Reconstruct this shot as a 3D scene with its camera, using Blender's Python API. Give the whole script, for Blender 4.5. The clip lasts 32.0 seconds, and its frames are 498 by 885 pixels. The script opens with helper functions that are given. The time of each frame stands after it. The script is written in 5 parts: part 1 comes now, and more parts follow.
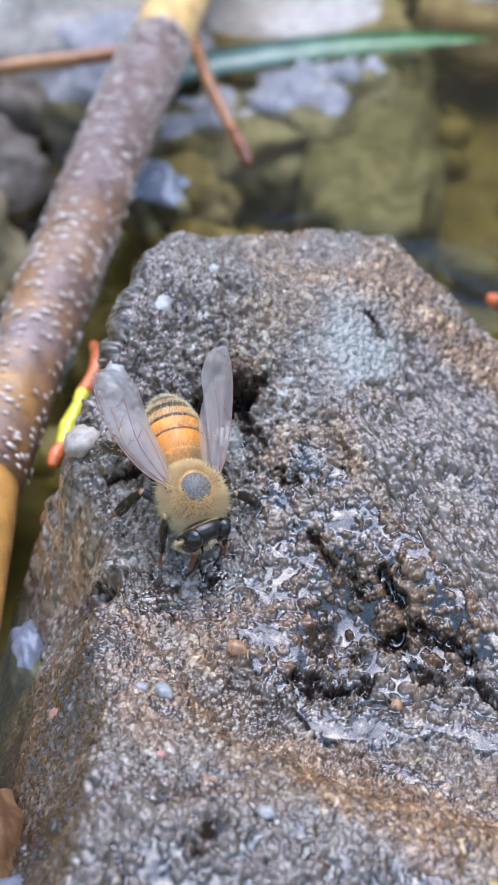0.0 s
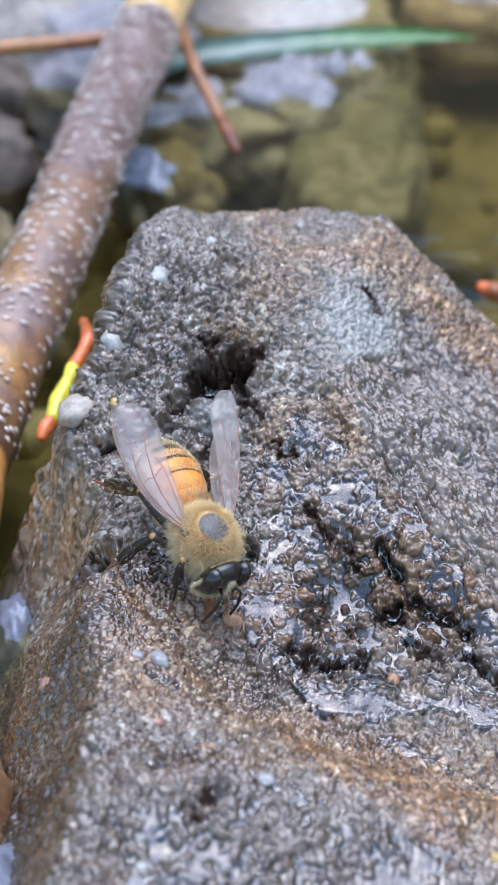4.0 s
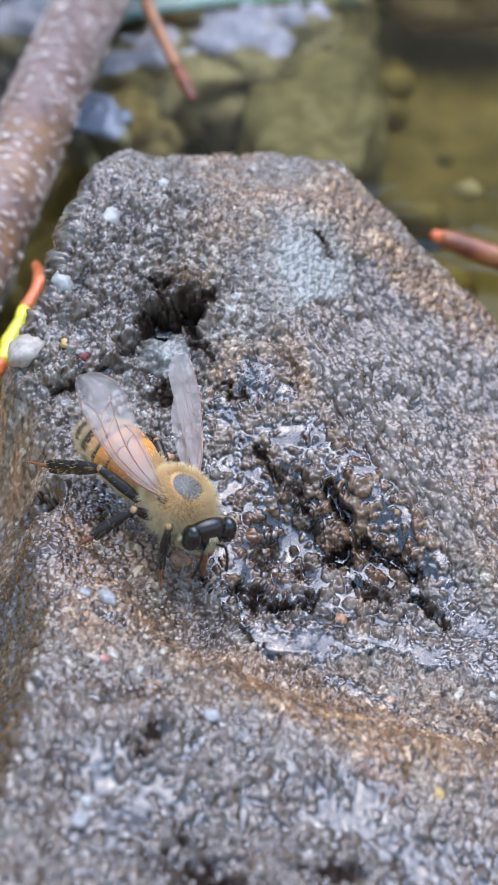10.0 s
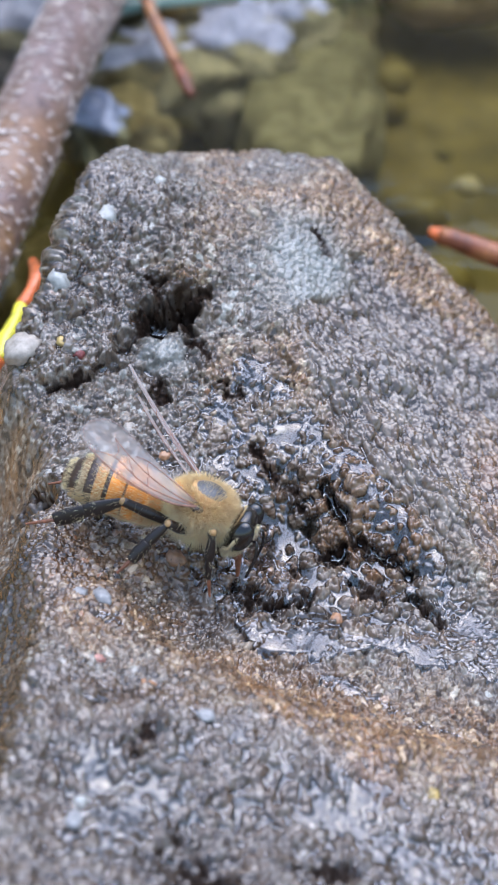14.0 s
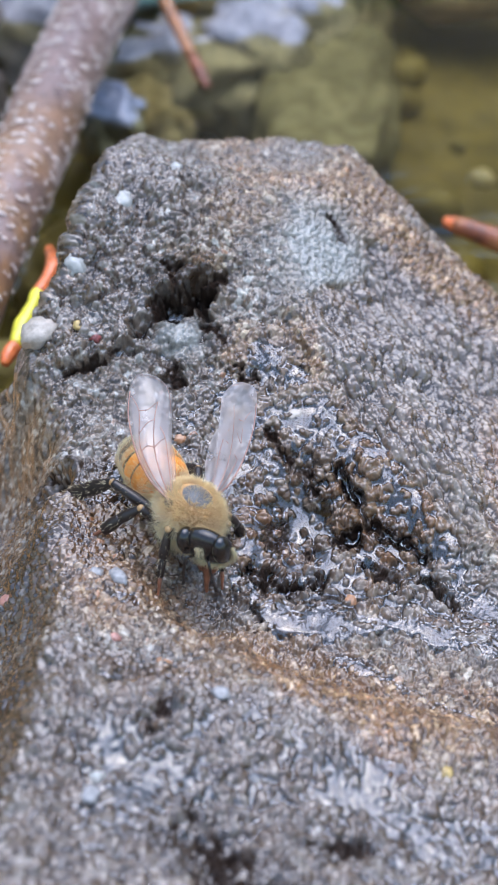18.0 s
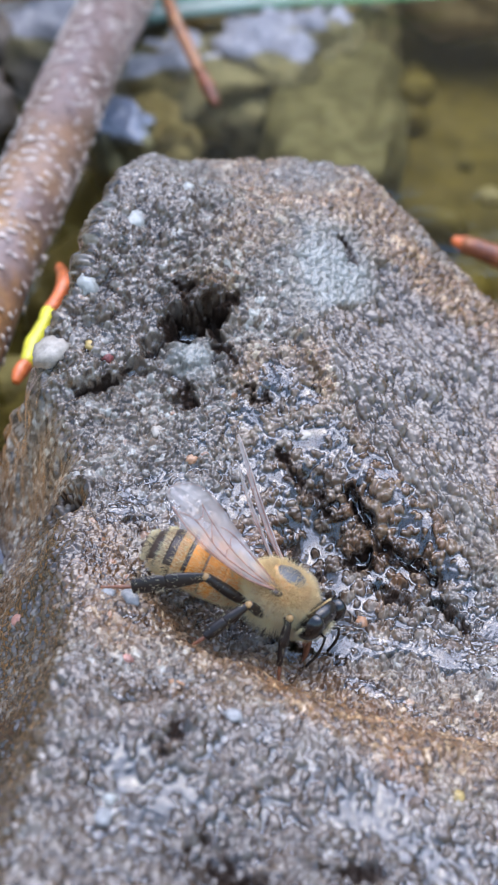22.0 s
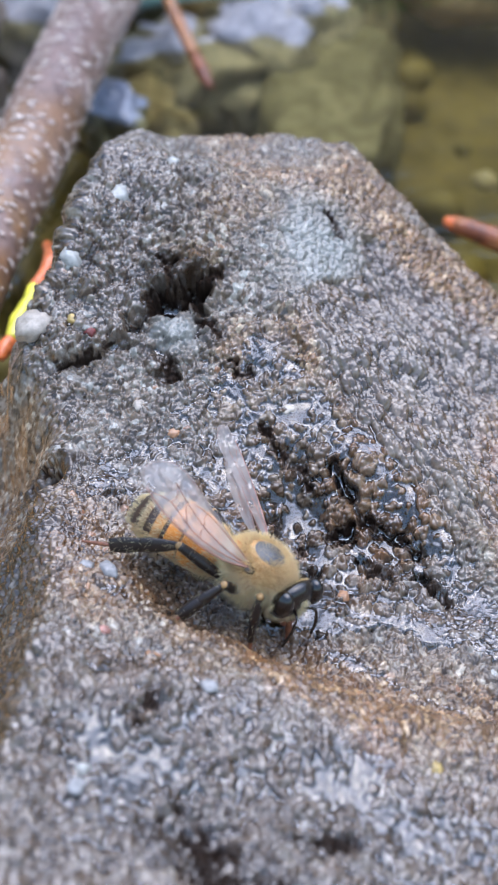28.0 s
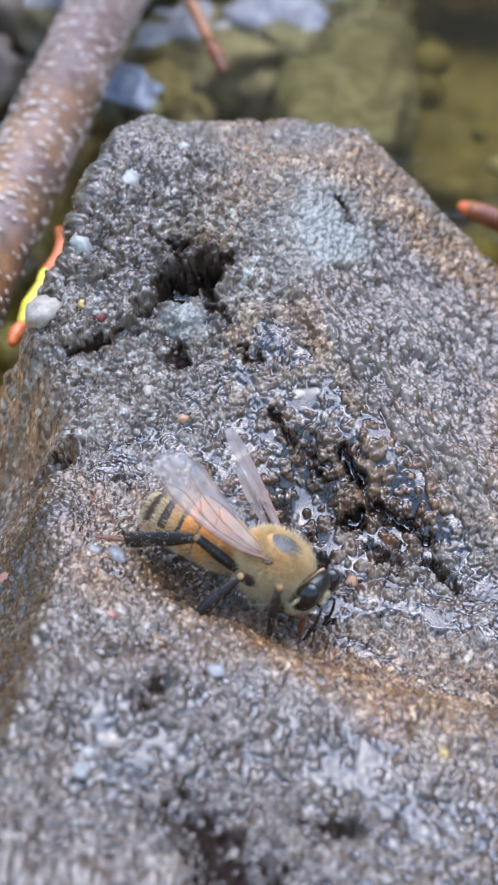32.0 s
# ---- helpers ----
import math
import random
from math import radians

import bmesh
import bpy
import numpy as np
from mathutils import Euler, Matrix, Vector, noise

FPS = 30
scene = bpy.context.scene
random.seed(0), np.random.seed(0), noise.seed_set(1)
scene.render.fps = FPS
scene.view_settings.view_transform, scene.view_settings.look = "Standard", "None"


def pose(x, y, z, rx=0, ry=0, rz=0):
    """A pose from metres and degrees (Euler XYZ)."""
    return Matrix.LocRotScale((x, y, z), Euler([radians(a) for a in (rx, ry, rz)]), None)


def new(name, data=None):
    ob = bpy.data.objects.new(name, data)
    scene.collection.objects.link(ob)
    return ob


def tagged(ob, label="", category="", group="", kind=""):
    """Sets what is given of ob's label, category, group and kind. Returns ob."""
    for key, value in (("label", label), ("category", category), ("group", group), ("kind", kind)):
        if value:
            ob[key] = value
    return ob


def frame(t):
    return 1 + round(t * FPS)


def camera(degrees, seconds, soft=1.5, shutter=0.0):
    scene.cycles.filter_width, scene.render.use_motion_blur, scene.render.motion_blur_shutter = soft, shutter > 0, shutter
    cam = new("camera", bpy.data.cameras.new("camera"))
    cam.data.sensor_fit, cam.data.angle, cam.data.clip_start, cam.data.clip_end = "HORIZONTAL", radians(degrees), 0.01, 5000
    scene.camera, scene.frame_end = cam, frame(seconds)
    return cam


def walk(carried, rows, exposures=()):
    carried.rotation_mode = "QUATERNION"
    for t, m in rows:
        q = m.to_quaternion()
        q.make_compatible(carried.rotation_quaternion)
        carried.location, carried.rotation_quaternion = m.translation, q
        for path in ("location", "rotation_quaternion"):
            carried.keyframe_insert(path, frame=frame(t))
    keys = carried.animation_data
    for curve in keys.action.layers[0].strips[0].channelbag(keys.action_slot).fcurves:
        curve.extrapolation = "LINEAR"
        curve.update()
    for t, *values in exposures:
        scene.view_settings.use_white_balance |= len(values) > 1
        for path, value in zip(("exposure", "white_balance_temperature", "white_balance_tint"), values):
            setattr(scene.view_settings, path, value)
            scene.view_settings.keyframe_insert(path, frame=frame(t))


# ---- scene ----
cam = camera(16.000, 32.0, soft=1.0)
PATH = [
    (0.0, 0.002939, -0.083987, 0.079351, 55.3087, 2.6894, 1.2684),
    (0.5, 0.002984, -0.084374, 0.079267, 55.6162, 2.7410, 1.3099),
    (1.0, 0.002975, -0.085209, 0.079529, 55.9619, 2.7486, 1.2517),
    (1.5, 0.002174, -0.085246, 0.079402, 56.2440, 2.6248, 1.1506),
    (2.0, 0.001671, -0.085147, 0.079039, 56.4428, 2.5367, 1.0764),
    (2.5, 0.002053, -0.085477, 0.078656, 56.5572, 2.3819, 0.8318),
    (4.5, -0.000136, -0.084507, 0.075669, 55.7820, 0.6795, 0.5878),
    (5.0, 0.000388, -0.084293, 0.076008, 55.5493, 0.6308, 0.4900),
    (5.5, 0.000937, -0.083856, 0.076632, 55.4107, 0.6610, 0.4555),
    (6.0, 0.000618, -0.083933, 0.076443, 55.3575, 0.5960, 0.4514),
    (6.5, 0.000948, -0.084214, 0.076064, 55.2709, 0.5345, 0.4179),
    (7.0, 0.001198, -0.084399, 0.076384, 55.2011, 0.4385, 0.3695),
    (7.5, 0.000903, -0.084410, 0.076193, 55.1273, 0.3332, 0.2654),
    (8.0, 0.001045, -0.084461, 0.076056, 55.1413, 0.1870, 0.1419),
    (8.5, 0.001164, -0.084398, 0.076047, 55.1390, 0.0642, 0.0595),
    (9.0, 0.001160, -0.084915, 0.075238, 54.9999, -0.0000, -0.0000),
    (9.5, 0.000883, -0.085086, 0.075283, 54.9208, -0.0205, -0.1150),
    (10.0, 0.000866, -0.085540, 0.074909, 54.8760, -0.1029, -0.1405),
    (10.5, 0.000848, -0.085618, 0.075018, 54.7699, -0.1732, -0.2007),
    (11.0, 0.000951, -0.085688, 0.075431, 54.7044, -0.1641, -0.1861),
    (11.5, 0.000844, -0.085535, 0.075703, 54.5885, -0.1319, -0.1518),
    (12.0, 0.000821, -0.085573, 0.075337, 54.6246, -0.1534, -0.1364),
    (12.5, 0.000867, -0.085249, 0.075600, 54.5733, -0.1495, -0.1386),
    (13.0, 0.000587, -0.085151, 0.075385, 54.5950, -0.1362, -0.0943),
    (13.5, 0.000825, -0.085056, 0.075302, 54.5829, -0.1578, -0.0982),
    (15.5, 0.001685, -0.085945, 0.075098, 54.5699, -0.0999, 0.1387),
    (16.0, 0.001460, -0.085789, 0.075211, 54.5987, -0.0728, 0.2066),
    (16.5, 0.001024, -0.085598, 0.075078, 54.6054, -0.0468, 0.2411),
    (17.0, 0.001275, -0.085658, 0.074822, 54.5977, -0.0164, 0.2382),
    (17.5, 0.001359, -0.085822, 0.074760, 54.6447, -0.0377, 0.2963),
    (18.0, 0.001017, -0.086399, 0.074616, 54.6832, -0.0385, 0.3475),
    (18.5, 0.000593, -0.086974, 0.075131, 54.7147, -0.0965, 0.4752),
    (19.0, 0.000461, -0.087150, 0.075540, 54.7304, -0.2745, 0.7033),
    (19.5, 0.000176, -0.086816, 0.075522, 54.8195, -0.2975, 0.6951),
    (20.0, -0.000007, -0.086489, 0.075477, 54.8530, -0.3235, 0.6414),
    (20.5, -0.000071, -0.086368, 0.075270, 54.9004, -0.3947, 0.5512),
    (21.0, 0.000120, -0.086349, 0.075155, 54.9199, -0.3458, 0.5400),
    (21.5, -0.000015, -0.086188, 0.075213, 54.9594, -0.4237, 0.5153),
    (22.0, 0.000205, -0.086178, 0.075326, 54.9755, -0.3511, 0.4985),
    (22.5, 0.000621, -0.086431, 0.074878, 54.9912, -0.3875, 0.4965),
    (23.0, 0.001025, -0.086508, 0.074470, 55.0462, -0.3822, 0.5495),
    (23.5, 0.000901, -0.086467, 0.074175, 55.1065, -0.3761, 0.5807),
    (24.0, 0.000857, -0.086403, 0.074324, 55.1493, -0.3112, 0.6374),
    (24.5, 0.000710, -0.086398, 0.074217, 55.1463, -0.3749, 0.6158),
    (25.0, 0.001169, -0.086501, 0.073932, 55.1425, -0.3281, 0.6136),
    (25.5, 0.001373, -0.086289, 0.073642, 55.1707, -0.3308, 0.6430),
    (27.5, 0.001755, -0.086412, 0.073407, 55.1298, -0.2512, 0.8003),
    (28.0, 0.002033, -0.086465, 0.073397, 55.0679, -0.2159, 0.8887),
    (28.5, 0.002509, -0.086697, 0.073332, 55.0091, -0.1899, 0.9474),
    (29.0, 0.002477, -0.086650, 0.073303, 54.9033, -0.0927, 1.0891),
    (29.5, 0.002556, -0.086623, 0.073239, 54.9051, -0.0398, 1.2315),
    (30.0, 0.002506, -0.086574, 0.073275, 54.8091, 0.0619, 1.3170),
    (30.5, 0.002526, -0.086680, 0.073085, 54.7886, 0.0709, 1.4069),
    (31.0, 0.002745, -0.086529, 0.073360, 54.6899, 0.1194, 1.4587),
    (31.5, 0.002898, -0.086426, 0.073387, 54.6940, 0.1962, 1.5285),
    (32.0, 0.003016, -0.086473, 0.073299, 54.6453, 0.2668, 1.5628),
]
walk(cam, [(t, pose(*p)) for t, *p in PATH], exposures=[(0.0, 0.98, 6000, 8), (32.0, 0.98, 6000, 8)])
cam.data.dof.use_dof, cam.data.dof.focus_distance, cam.data.dof.aperture_fstop = True, 0.105, 84.0

# ---- light: open shade under a bright, slightly hazy sky ----
SUN_UP, SUN_TURN = 82.0, 34.0
world = bpy.data.worlds.new("sky")
scene.world, world.use_nodes = world, True
wn = world.node_tree.nodes
sky = wn.new("ShaderNodeTexSky")
sky.sky_type, sky.sun_disc = "NISHITA", False
sky.sun_elevation, sky.sun_rotation = radians(SUN_UP), radians(SUN_TURN)
sky.dust_density, sky.air_density = 2.6, 1.4
world.node_tree.links.new(sky.outputs[0], wn["Background"].inputs[0])
wn["Background"].inputs[1].default_value = 0.15
sun = new("sun", bpy.data.lights.new("sun", "SUN"))
sun.data.energy, sun.data.angle, sun.data.color = 1.5, radians(74), (0.8, 0.81, 1.02)
sun.matrix_world = pose(0, 0, 1, 90 - SUN_UP, 0, 180 - SUN_TURN)

MM = 0.00116       # metres in one unit of the plan, a little over a millimetre
WATER = 3.0          # level of the creek, in units of the plan


# ---- materials ----
def shader(name):
    m = bpy.data.materials.new(name)
    m.use_nodes = True
    nt = m.node_tree
    return m, nt, nt.nodes["Principled BSDF"]


def node(nt, kind, **values):
    n = nt.nodes.new("ShaderNode" + kind)
    for key, v in values.items():
        n.inputs[key.replace("_", " ")].default_value = v
    return n


def ramp(nt, source, stops):
    r = nt.nodes.new("ShaderNodeValToRGB")
    while len(r.color_ramp.elements) < len(stops):
        r.color_ramp.elements.new(0.5)
    for e, (at, c) in zip(r.color_ramp.elements, stops):
        e.position = at
        e.color = (*c, 1) if len(c) == 3 else c
    nt.links.new(source, r.inputs[0])
    return r.outputs[0]


def grey(v):
    return (v, v, v)


def noise_tex(nt, scale, detail=4.0, rough=0.6, coords=None):
    n = node(nt, "TexNoise", Scale=scale, Detail=detail, Roughness=rough)
    if coords is None:
        coords = nt.nodes.new("ShaderNodeTexCoord").outputs["Object"]
    nt.links.new(coords, n.inputs["Vector"])
    return n.outputs[0]


def mixed(nt, a, b, by, blend="MIX"):
    m = nt.nodes.new("ShaderNodeMix")
    m.data_type, m.blend_type = "RGBA", blend
    for socket, v in ((m.inputs[0], by), (m.inputs[6], a), (m.inputs[7], b)):
        if isinstance(v, bpy.types.NodeSocket):
            nt.links.new(v, socket)
        else:
            socket.default_value = v if isinstance(v, (int, float)) else (*v, 1)
    return m.outputs[2]


def bumped(nt, bsdf, height, strength, distance):
    b = node(nt, "Bump", Strength=strength, Distance=distance)
    nt.links.new(height, b.inputs["Height"])
    nt.links.new(b.outputs[0], bsdf.inputs["Normal"])


def speckled(name, dark, mid, light, size, roughness=0.5, bump=0.3, coat=0.0, fine=6.0):
    """A grained surface: broad stains and fine grain. size: the broad stains, in mm."""
    m, nt, b = shader(name)
    co = nt.nodes.new("ShaderNodeTexCoord").outputs["Object"]
    broad = noise_tex(nt, 1000 / size, 5, 0.6, co)
    grain = noise_tex(nt, 1000 * fine / size, 4, 0.7, co)
    c1 = ramp(nt, broad, [(0.3, dark), (0.5, mid), (0.72, light)])
    c2 = ramp(nt, grain, [(0.3, grey(0.45)), (0.7, grey(1.35))])
    nt.links.new(mixed(nt, c1, c2, 0.8, "MULTIPLY"), b.inputs["Base Color"])
    nt.links.new(ramp(nt, grain, [(0.3, grey(roughness * 0.7)), (0.75, grey(min(1, roughness * 1.3)))]), b.inputs["Roughness"])
    b.inputs["Coat Weight"].default_value = coat
    b.inputs["Coat Roughness"].default_value = 0.12
    bumped(nt, b, grain, bump, size / fine * MM * 0.3)
    return m


def rock_material():
    """Cemented sand: each grain has its own tone, over rust, slate and pale stains, darker and glossier where wet,
    black soil in the pits; shade of pits and grain gaps is painted in.
    """
    m, nt, b = shader("wet_sandstone")
    co = nt.nodes.new("ShaderNodeTexCoord").outputs["Object"]
    fac = {}
    for key in ("grain", "wet", "rust", "soil_shade", "silt_shade", "pale"):
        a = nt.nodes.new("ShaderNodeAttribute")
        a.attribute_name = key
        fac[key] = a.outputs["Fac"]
    per_grain = ramp(nt, fac["grain"], [(0.0, (0.036, 0.025, 0.016)), (0.25, (0.1, 0.07, 0.044)), (0.45, (0.155, 0.106, 0.062)), (0.65, (0.17, 0.135, 0.094)),
                                        (0.85, (0.26, 0.22, 0.16)), (0.97, (0.4, 0.37, 0.29)), (1.0, (0.28, 0.15, 0.08))])
    # The bluish low end also paints sky sheen on the near bench.
    tint = ramp(nt, fac["rust"], [(0.0, (0.86, 0.92, 1.05)), (0.25, (1.02, 0.98, 0.96)), (0.5, (1.09, 0.91, 0.75)), (1.0, (1.2, 0.88, 0.58))])
    speck = ramp(nt, noise_tex(nt, 1900, 4, 0.7, co), [(0.32, grey(0.62)), (0.5, grey(1.0)), (0.7, grey(1.35))])
    blotch = ramp(nt, noise_tex(nt, 330, 4, 0.65, co), [(0.3, (0.66, 0.63, 0.62)), (0.5, grey(1.0)), (0.72, (1.34, 1.3, 1.24))])
    c = mixed(nt, mixed(nt, mixed(nt, per_grain, tint, 1.0, "MULTIPLY"), speck, 0.8, "MULTIPLY"), blotch, 0.8, "MULTIPLY")
    c = mixed(nt, c, mixed(nt, (0.27, 0.275, 0.25), speck, 0.8, "MULTIPLY"), fac["pale"])
    # Brown dirt; the grain gaps' shade is painted in with it.
    c = mixed(nt, c, (0.036, 0.022, 0.013), fac["silt_shade"])
    # Wet darkening, which also carries the near bench's painted shade.
    c = mixed(nt, c, (0.74, 0.66, 0.62), fac["wet"], "MULTIPLY")
    # Near-black soil, which also paints in the shade of pits and ledge.
    c = mixed(nt, c, mixed(nt, (0.014, 0.008, 0.005), speck, 0.8, "MULTIPLY"), fac["soil_shade"])
    nt.links.new(c, b.inputs["Base Color"])
    fine = noise_tex(nt, 2600, 4, 0.6, co)
    rough = ramp(nt, fine, [(0.3, grey(0.22)), (0.7, grey(0.42))])
    rough = mixed(nt, mixed(nt, rough, grey(0.14), fac["wet"]), grey(0.75), fac["soil_shade"])
    nt.links.new(rough, b.inputs["Roughness"])
    coat = mixed(nt, ramp(nt, fac["wet"], [(0.0, grey(0.35)), (0.6, grey(0.8))]), grey(0.02), fac["soil_shade"])
    nt.links.new(coat, b.inputs["Coat Weight"])
    b.inputs["Coat Roughness"].default_value = 0.06
    b.inputs["Coat IOR"].default_value = 1.65
    nt.links.new(mixed(nt, grey(0.5), grey(0.06), fac["soil_shade"]), b.inputs["Specular IOR Level"])
    bumped(nt, b, fine, 0.6, 0.00012)
    return m


def clear_water(name, tint, ripple, depth, shine=1.33, rough=0.03):
    m, nt, b = shader(name)
    out = nt.nodes["Material Output"]
    nt.nodes.remove(b)
    co = nt.nodes.new("ShaderNodeTexCoord").outputs["Object"]
    bump = node(nt, "Bump", Strength=depth, Distance=0.0004)
    nt.links.new(noise_tex(nt, ripple, 3, 0.5, co), bump.inputs["Height"])
    fres = node(nt, "Fresnel", IOR=shine)
    nt.links.new(bump.outputs[0], fres.inputs["Normal"])
    clear = node(nt, "BsdfTransparent")
    clear.inputs["Color"].default_value = (*tint, 1)
    gloss = node(nt, "BsdfGlossy", Roughness=rough)
    nt.links.new(bump.outputs[0], gloss.inputs["Normal"])
    mix = nt.nodes.new("ShaderNodeMixShader")
    nt.links.new(fres.outputs[0], mix.inputs[0])
    nt.links.new(clear.outputs[0], mix.inputs[1])
    nt.links.new(gloss.outputs[0], mix.inputs[2])
    nt.links.new(mix.outputs[0], out.inputs[0])
    return m


def plain(name, colour, roughness=0.5, size=1.5, coat=0.0, vary=0.35, bump=0.15):
    """One colour with soft uneven tone. size: of the unevenness, in mm."""
    m, nt, b = shader(name)
    n = noise_tex(nt, 1000 / size, 4, 0.6)
    c = ramp(nt, n, [(0.3, tuple(v * (1 - vary) for v in colour)), (0.7, tuple(min(1, v * (1 + vary)) for v in colour))])
    nt.links.new(c, b.inputs["Base Color"])
    b.inputs["Roughness"].default_value = roughness
    b.inputs["Coat Weight"].default_value = coat
    b.inputs["Coat Roughness"].default_value = 0.08
    bumped(nt, b, n, bump, size * MM * 0.2)
    return m


def banded(name):
    """Olive stone with ripple light painted on as wavy pale and dark bands."""
    m, nt, b = shader(name)
    co = nt.nodes.new("ShaderNodeTexCoord").outputs["Object"]
    # Wave pattern imitates the light that ripples cast on the stone.
    w = node(nt, "TexWave", Scale=58.0, Distortion=22.0, Detail=4.0, Detail_Scale=1.8)
    w.bands_direction = "Y"
    nt.links.new(co, w.inputs["Vector"])
    c = ramp(nt, w.outputs[1], [(0.1, (0.15, 0.145, 0.115)), (0.5, (0.18, 0.175, 0.14)), (0.9, (0.215, 0.21, 0.175))])
    c = mixed(nt, c, ramp(nt, noise_tex(nt, 320, 4, 0.6, co), [(0.3, grey(0.4)), (0.7, grey(1.3))]), 0.9, "MULTIPLY")
    nt.links.new(c, b.inputs["Base Color"])
    b.inputs["Roughness"].default_value = 0.6
    return m


def pebbly(name):
    m, nt, b = shader(name)
    g = nt.nodes.new("ShaderNodeNewGeometry")
    c = ramp(nt, g.outputs["Random Per Island"], [(0.0, (0.06, 0.055, 0.02)), (0.4, (0.17, 0.14, 0.05)), (0.75, (0.3, 0.25, 0.12)), (1.0, (0.5, 0.46, 0.38))])
    c = mixed(nt, c, ramp(nt, noise_tex(nt, 500, 4, 0.6), [(0.3, grey(0.55)), (0.7, grey(1.3))]), 0.8, "MULTIPLY")
    nt.links.new(c, b.inputs["Base Color"])
    b.inputs["Roughness"].default_value = 0.6
    return m


def bark_material():
    """Smooth wet bark, pinkish grey, with a mossy ochre zone towards its lower end."""
    m, nt, b = shader("bark")
    co = nt.nodes.new("ShaderNodeTexCoord").outputs["Object"]
    broad, grain = noise_tex(nt, 90, 5, 0.6, co), noise_tex(nt, 700, 4, 0.7, co)
    c = ramp(nt, broad, [(0.3, (0.11, 0.066, 0.056)), (0.5, (0.19, 0.125, 0.11)), (0.72, (0.31, 0.235, 0.22))])
    sep = nt.nodes.new("ShaderNodeSeparateXYZ")
    nt.links.new(co, sep.inputs[0])
    zone = node(nt, "MapRange", From_Min=0.056, From_Max=0.03)
    nt.links.new(sep.outputs[1], zone.inputs[0])
    moss = mixed(nt, grey(0.0), ramp(nt, noise_tex(nt, 160, 4, 0.6, co), [(0.4, grey(0.05)), (0.66, grey(0.75))]), zone.outputs[0])
    c = mixed(nt, c, ramp(nt, broad, [(0.3, (0.3, 0.12, 0.02)), (0.7, (0.6, 0.32, 0.05))]), moss)
    c = mixed(nt, c, ramp(nt, grain, [(0.3, grey(0.6)), (0.7, grey(1.3))]), 0.8, "MULTIPLY")
    nt.links.new(c, b.inputs["Base Color"])
    nt.links.new(ramp(nt, grain, [(0.3, grey(0.22)), (0.75, grey(0.5))]), b.inputs["Roughness"])
    b.inputs["Coat Weight"].default_value = 0.3
    b.inputs["Coat Roughness"].default_value = 0.3
    bumped(nt, b, grain, 0.5, 0.0005)
    return m


def blade_material():
    """A grass blade, bleached teal at one end, fresh green at the other, with fine ribs."""
    m, nt, b = shader("grass_blade")
    co = nt.nodes.new("ShaderNodeTexCoord").outputs["Object"]
    sep = nt.nodes.new("ShaderNodeSeparateXYZ")
    nt.links.new(co, sep.inputs[0])
    along = node(nt, "MapRange", From_Min=-0.014, From_Max=0.02)
    nt.links.new(sep.outputs[0], along.inputs[0])
    c = ramp(nt, along.outputs[0], [(0.0, (0.25, 0.42, 0.36)), (0.35, (0.42, 0.58, 0.5)), (0.7, (0.3, 0.52, 0.26)), (1.0, (0.14, 0.42, 0.1))])
    c = mixed(nt, c, ramp(nt, noise_tex(nt, 400, 3, 0.6, co), [(0.3, grey(0.75)), (0.7, grey(1.2))]), 0.8, "MULTIPLY")
    nt.links.new(c, b.inputs["Base Color"])
    b.inputs["Roughness"].default_value = 0.4
    return m


def wing_material():
    """A clear membrane that lets light through and scatters a little of it."""
    m, nt, b = shader("wing_membrane")
    out = nt.nodes["Material Output"]
    nt.nodes.remove(b)
    glow = node(nt, "BsdfTranslucent", Color=(0.92, 0.86, 0.84, 1))
    dull = node(nt, "BsdfDiffuse", Color=(0.92, 0.86, 0.84, 1))
    gloss = node(nt, "BsdfGlossy", Roughness=0.2)
    clear = nt.nodes.new("ShaderNodeBsdfTransparent")
    bump = node(nt, "Bump", Strength=0.2, Distance=0.0003)
    nt.links.new(noise_tex(nt, 700, 3, 0.5), bump.inputs["Height"])
    nt.links.new(bump.outputs[0], gloss.inputs["Normal"])
    milky = ramp(nt, noise_tex(nt, 500, 3, 0.5), [(0.3, grey(0.3)), (0.7, grey(0.4))])
    last = glow.outputs[0]
    for by, other in ((0.4, dull.outputs[0]), (0.14, gloss.outputs[0])):
        mix = node(nt, "MixShader", Fac=by)
        nt.links.new(last, mix.inputs[1])
        nt.links.new(other, mix.inputs[2])
        last = mix.outputs[0]
    mix = nt.nodes.new("ShaderNodeMixShader")
    nt.links.new(milky, mix.inputs[0])
    nt.links.new(clear.outputs[0], mix.inputs[1])
    nt.links.new(last, mix.inputs[2])
    nt.links.new(mix.outputs[0], out.inputs[0])
    return m


def hair_material(name, colour):
    """Fine hair: part of the light goes through it."""
    m, nt, b = shader(name)
    out = nt.nodes["Material Output"]
    nt.nodes.remove(b)
    tone = ramp(nt, noise_tex(nt, 900, 3, 0.5), [(0.3, tuple(v * 0.8 for v in colour)), (0.7, tuple(min(1, v * 1.1) for v in colour))])
    mix = node(nt, "MixShader", Fac=0.5)
    for n, kind in enumerate(("BsdfDiffuse", "BsdfTranslucent")):
        sh = nt.nodes.new("ShaderNode" + kind)
        nt.links.new(tone, sh.inputs["Color"])
        nt.links.new(sh.outputs[0], mix.inputs[n + 1])
    nt.links.new(mix.outputs[0], out.inputs[0])
    return m


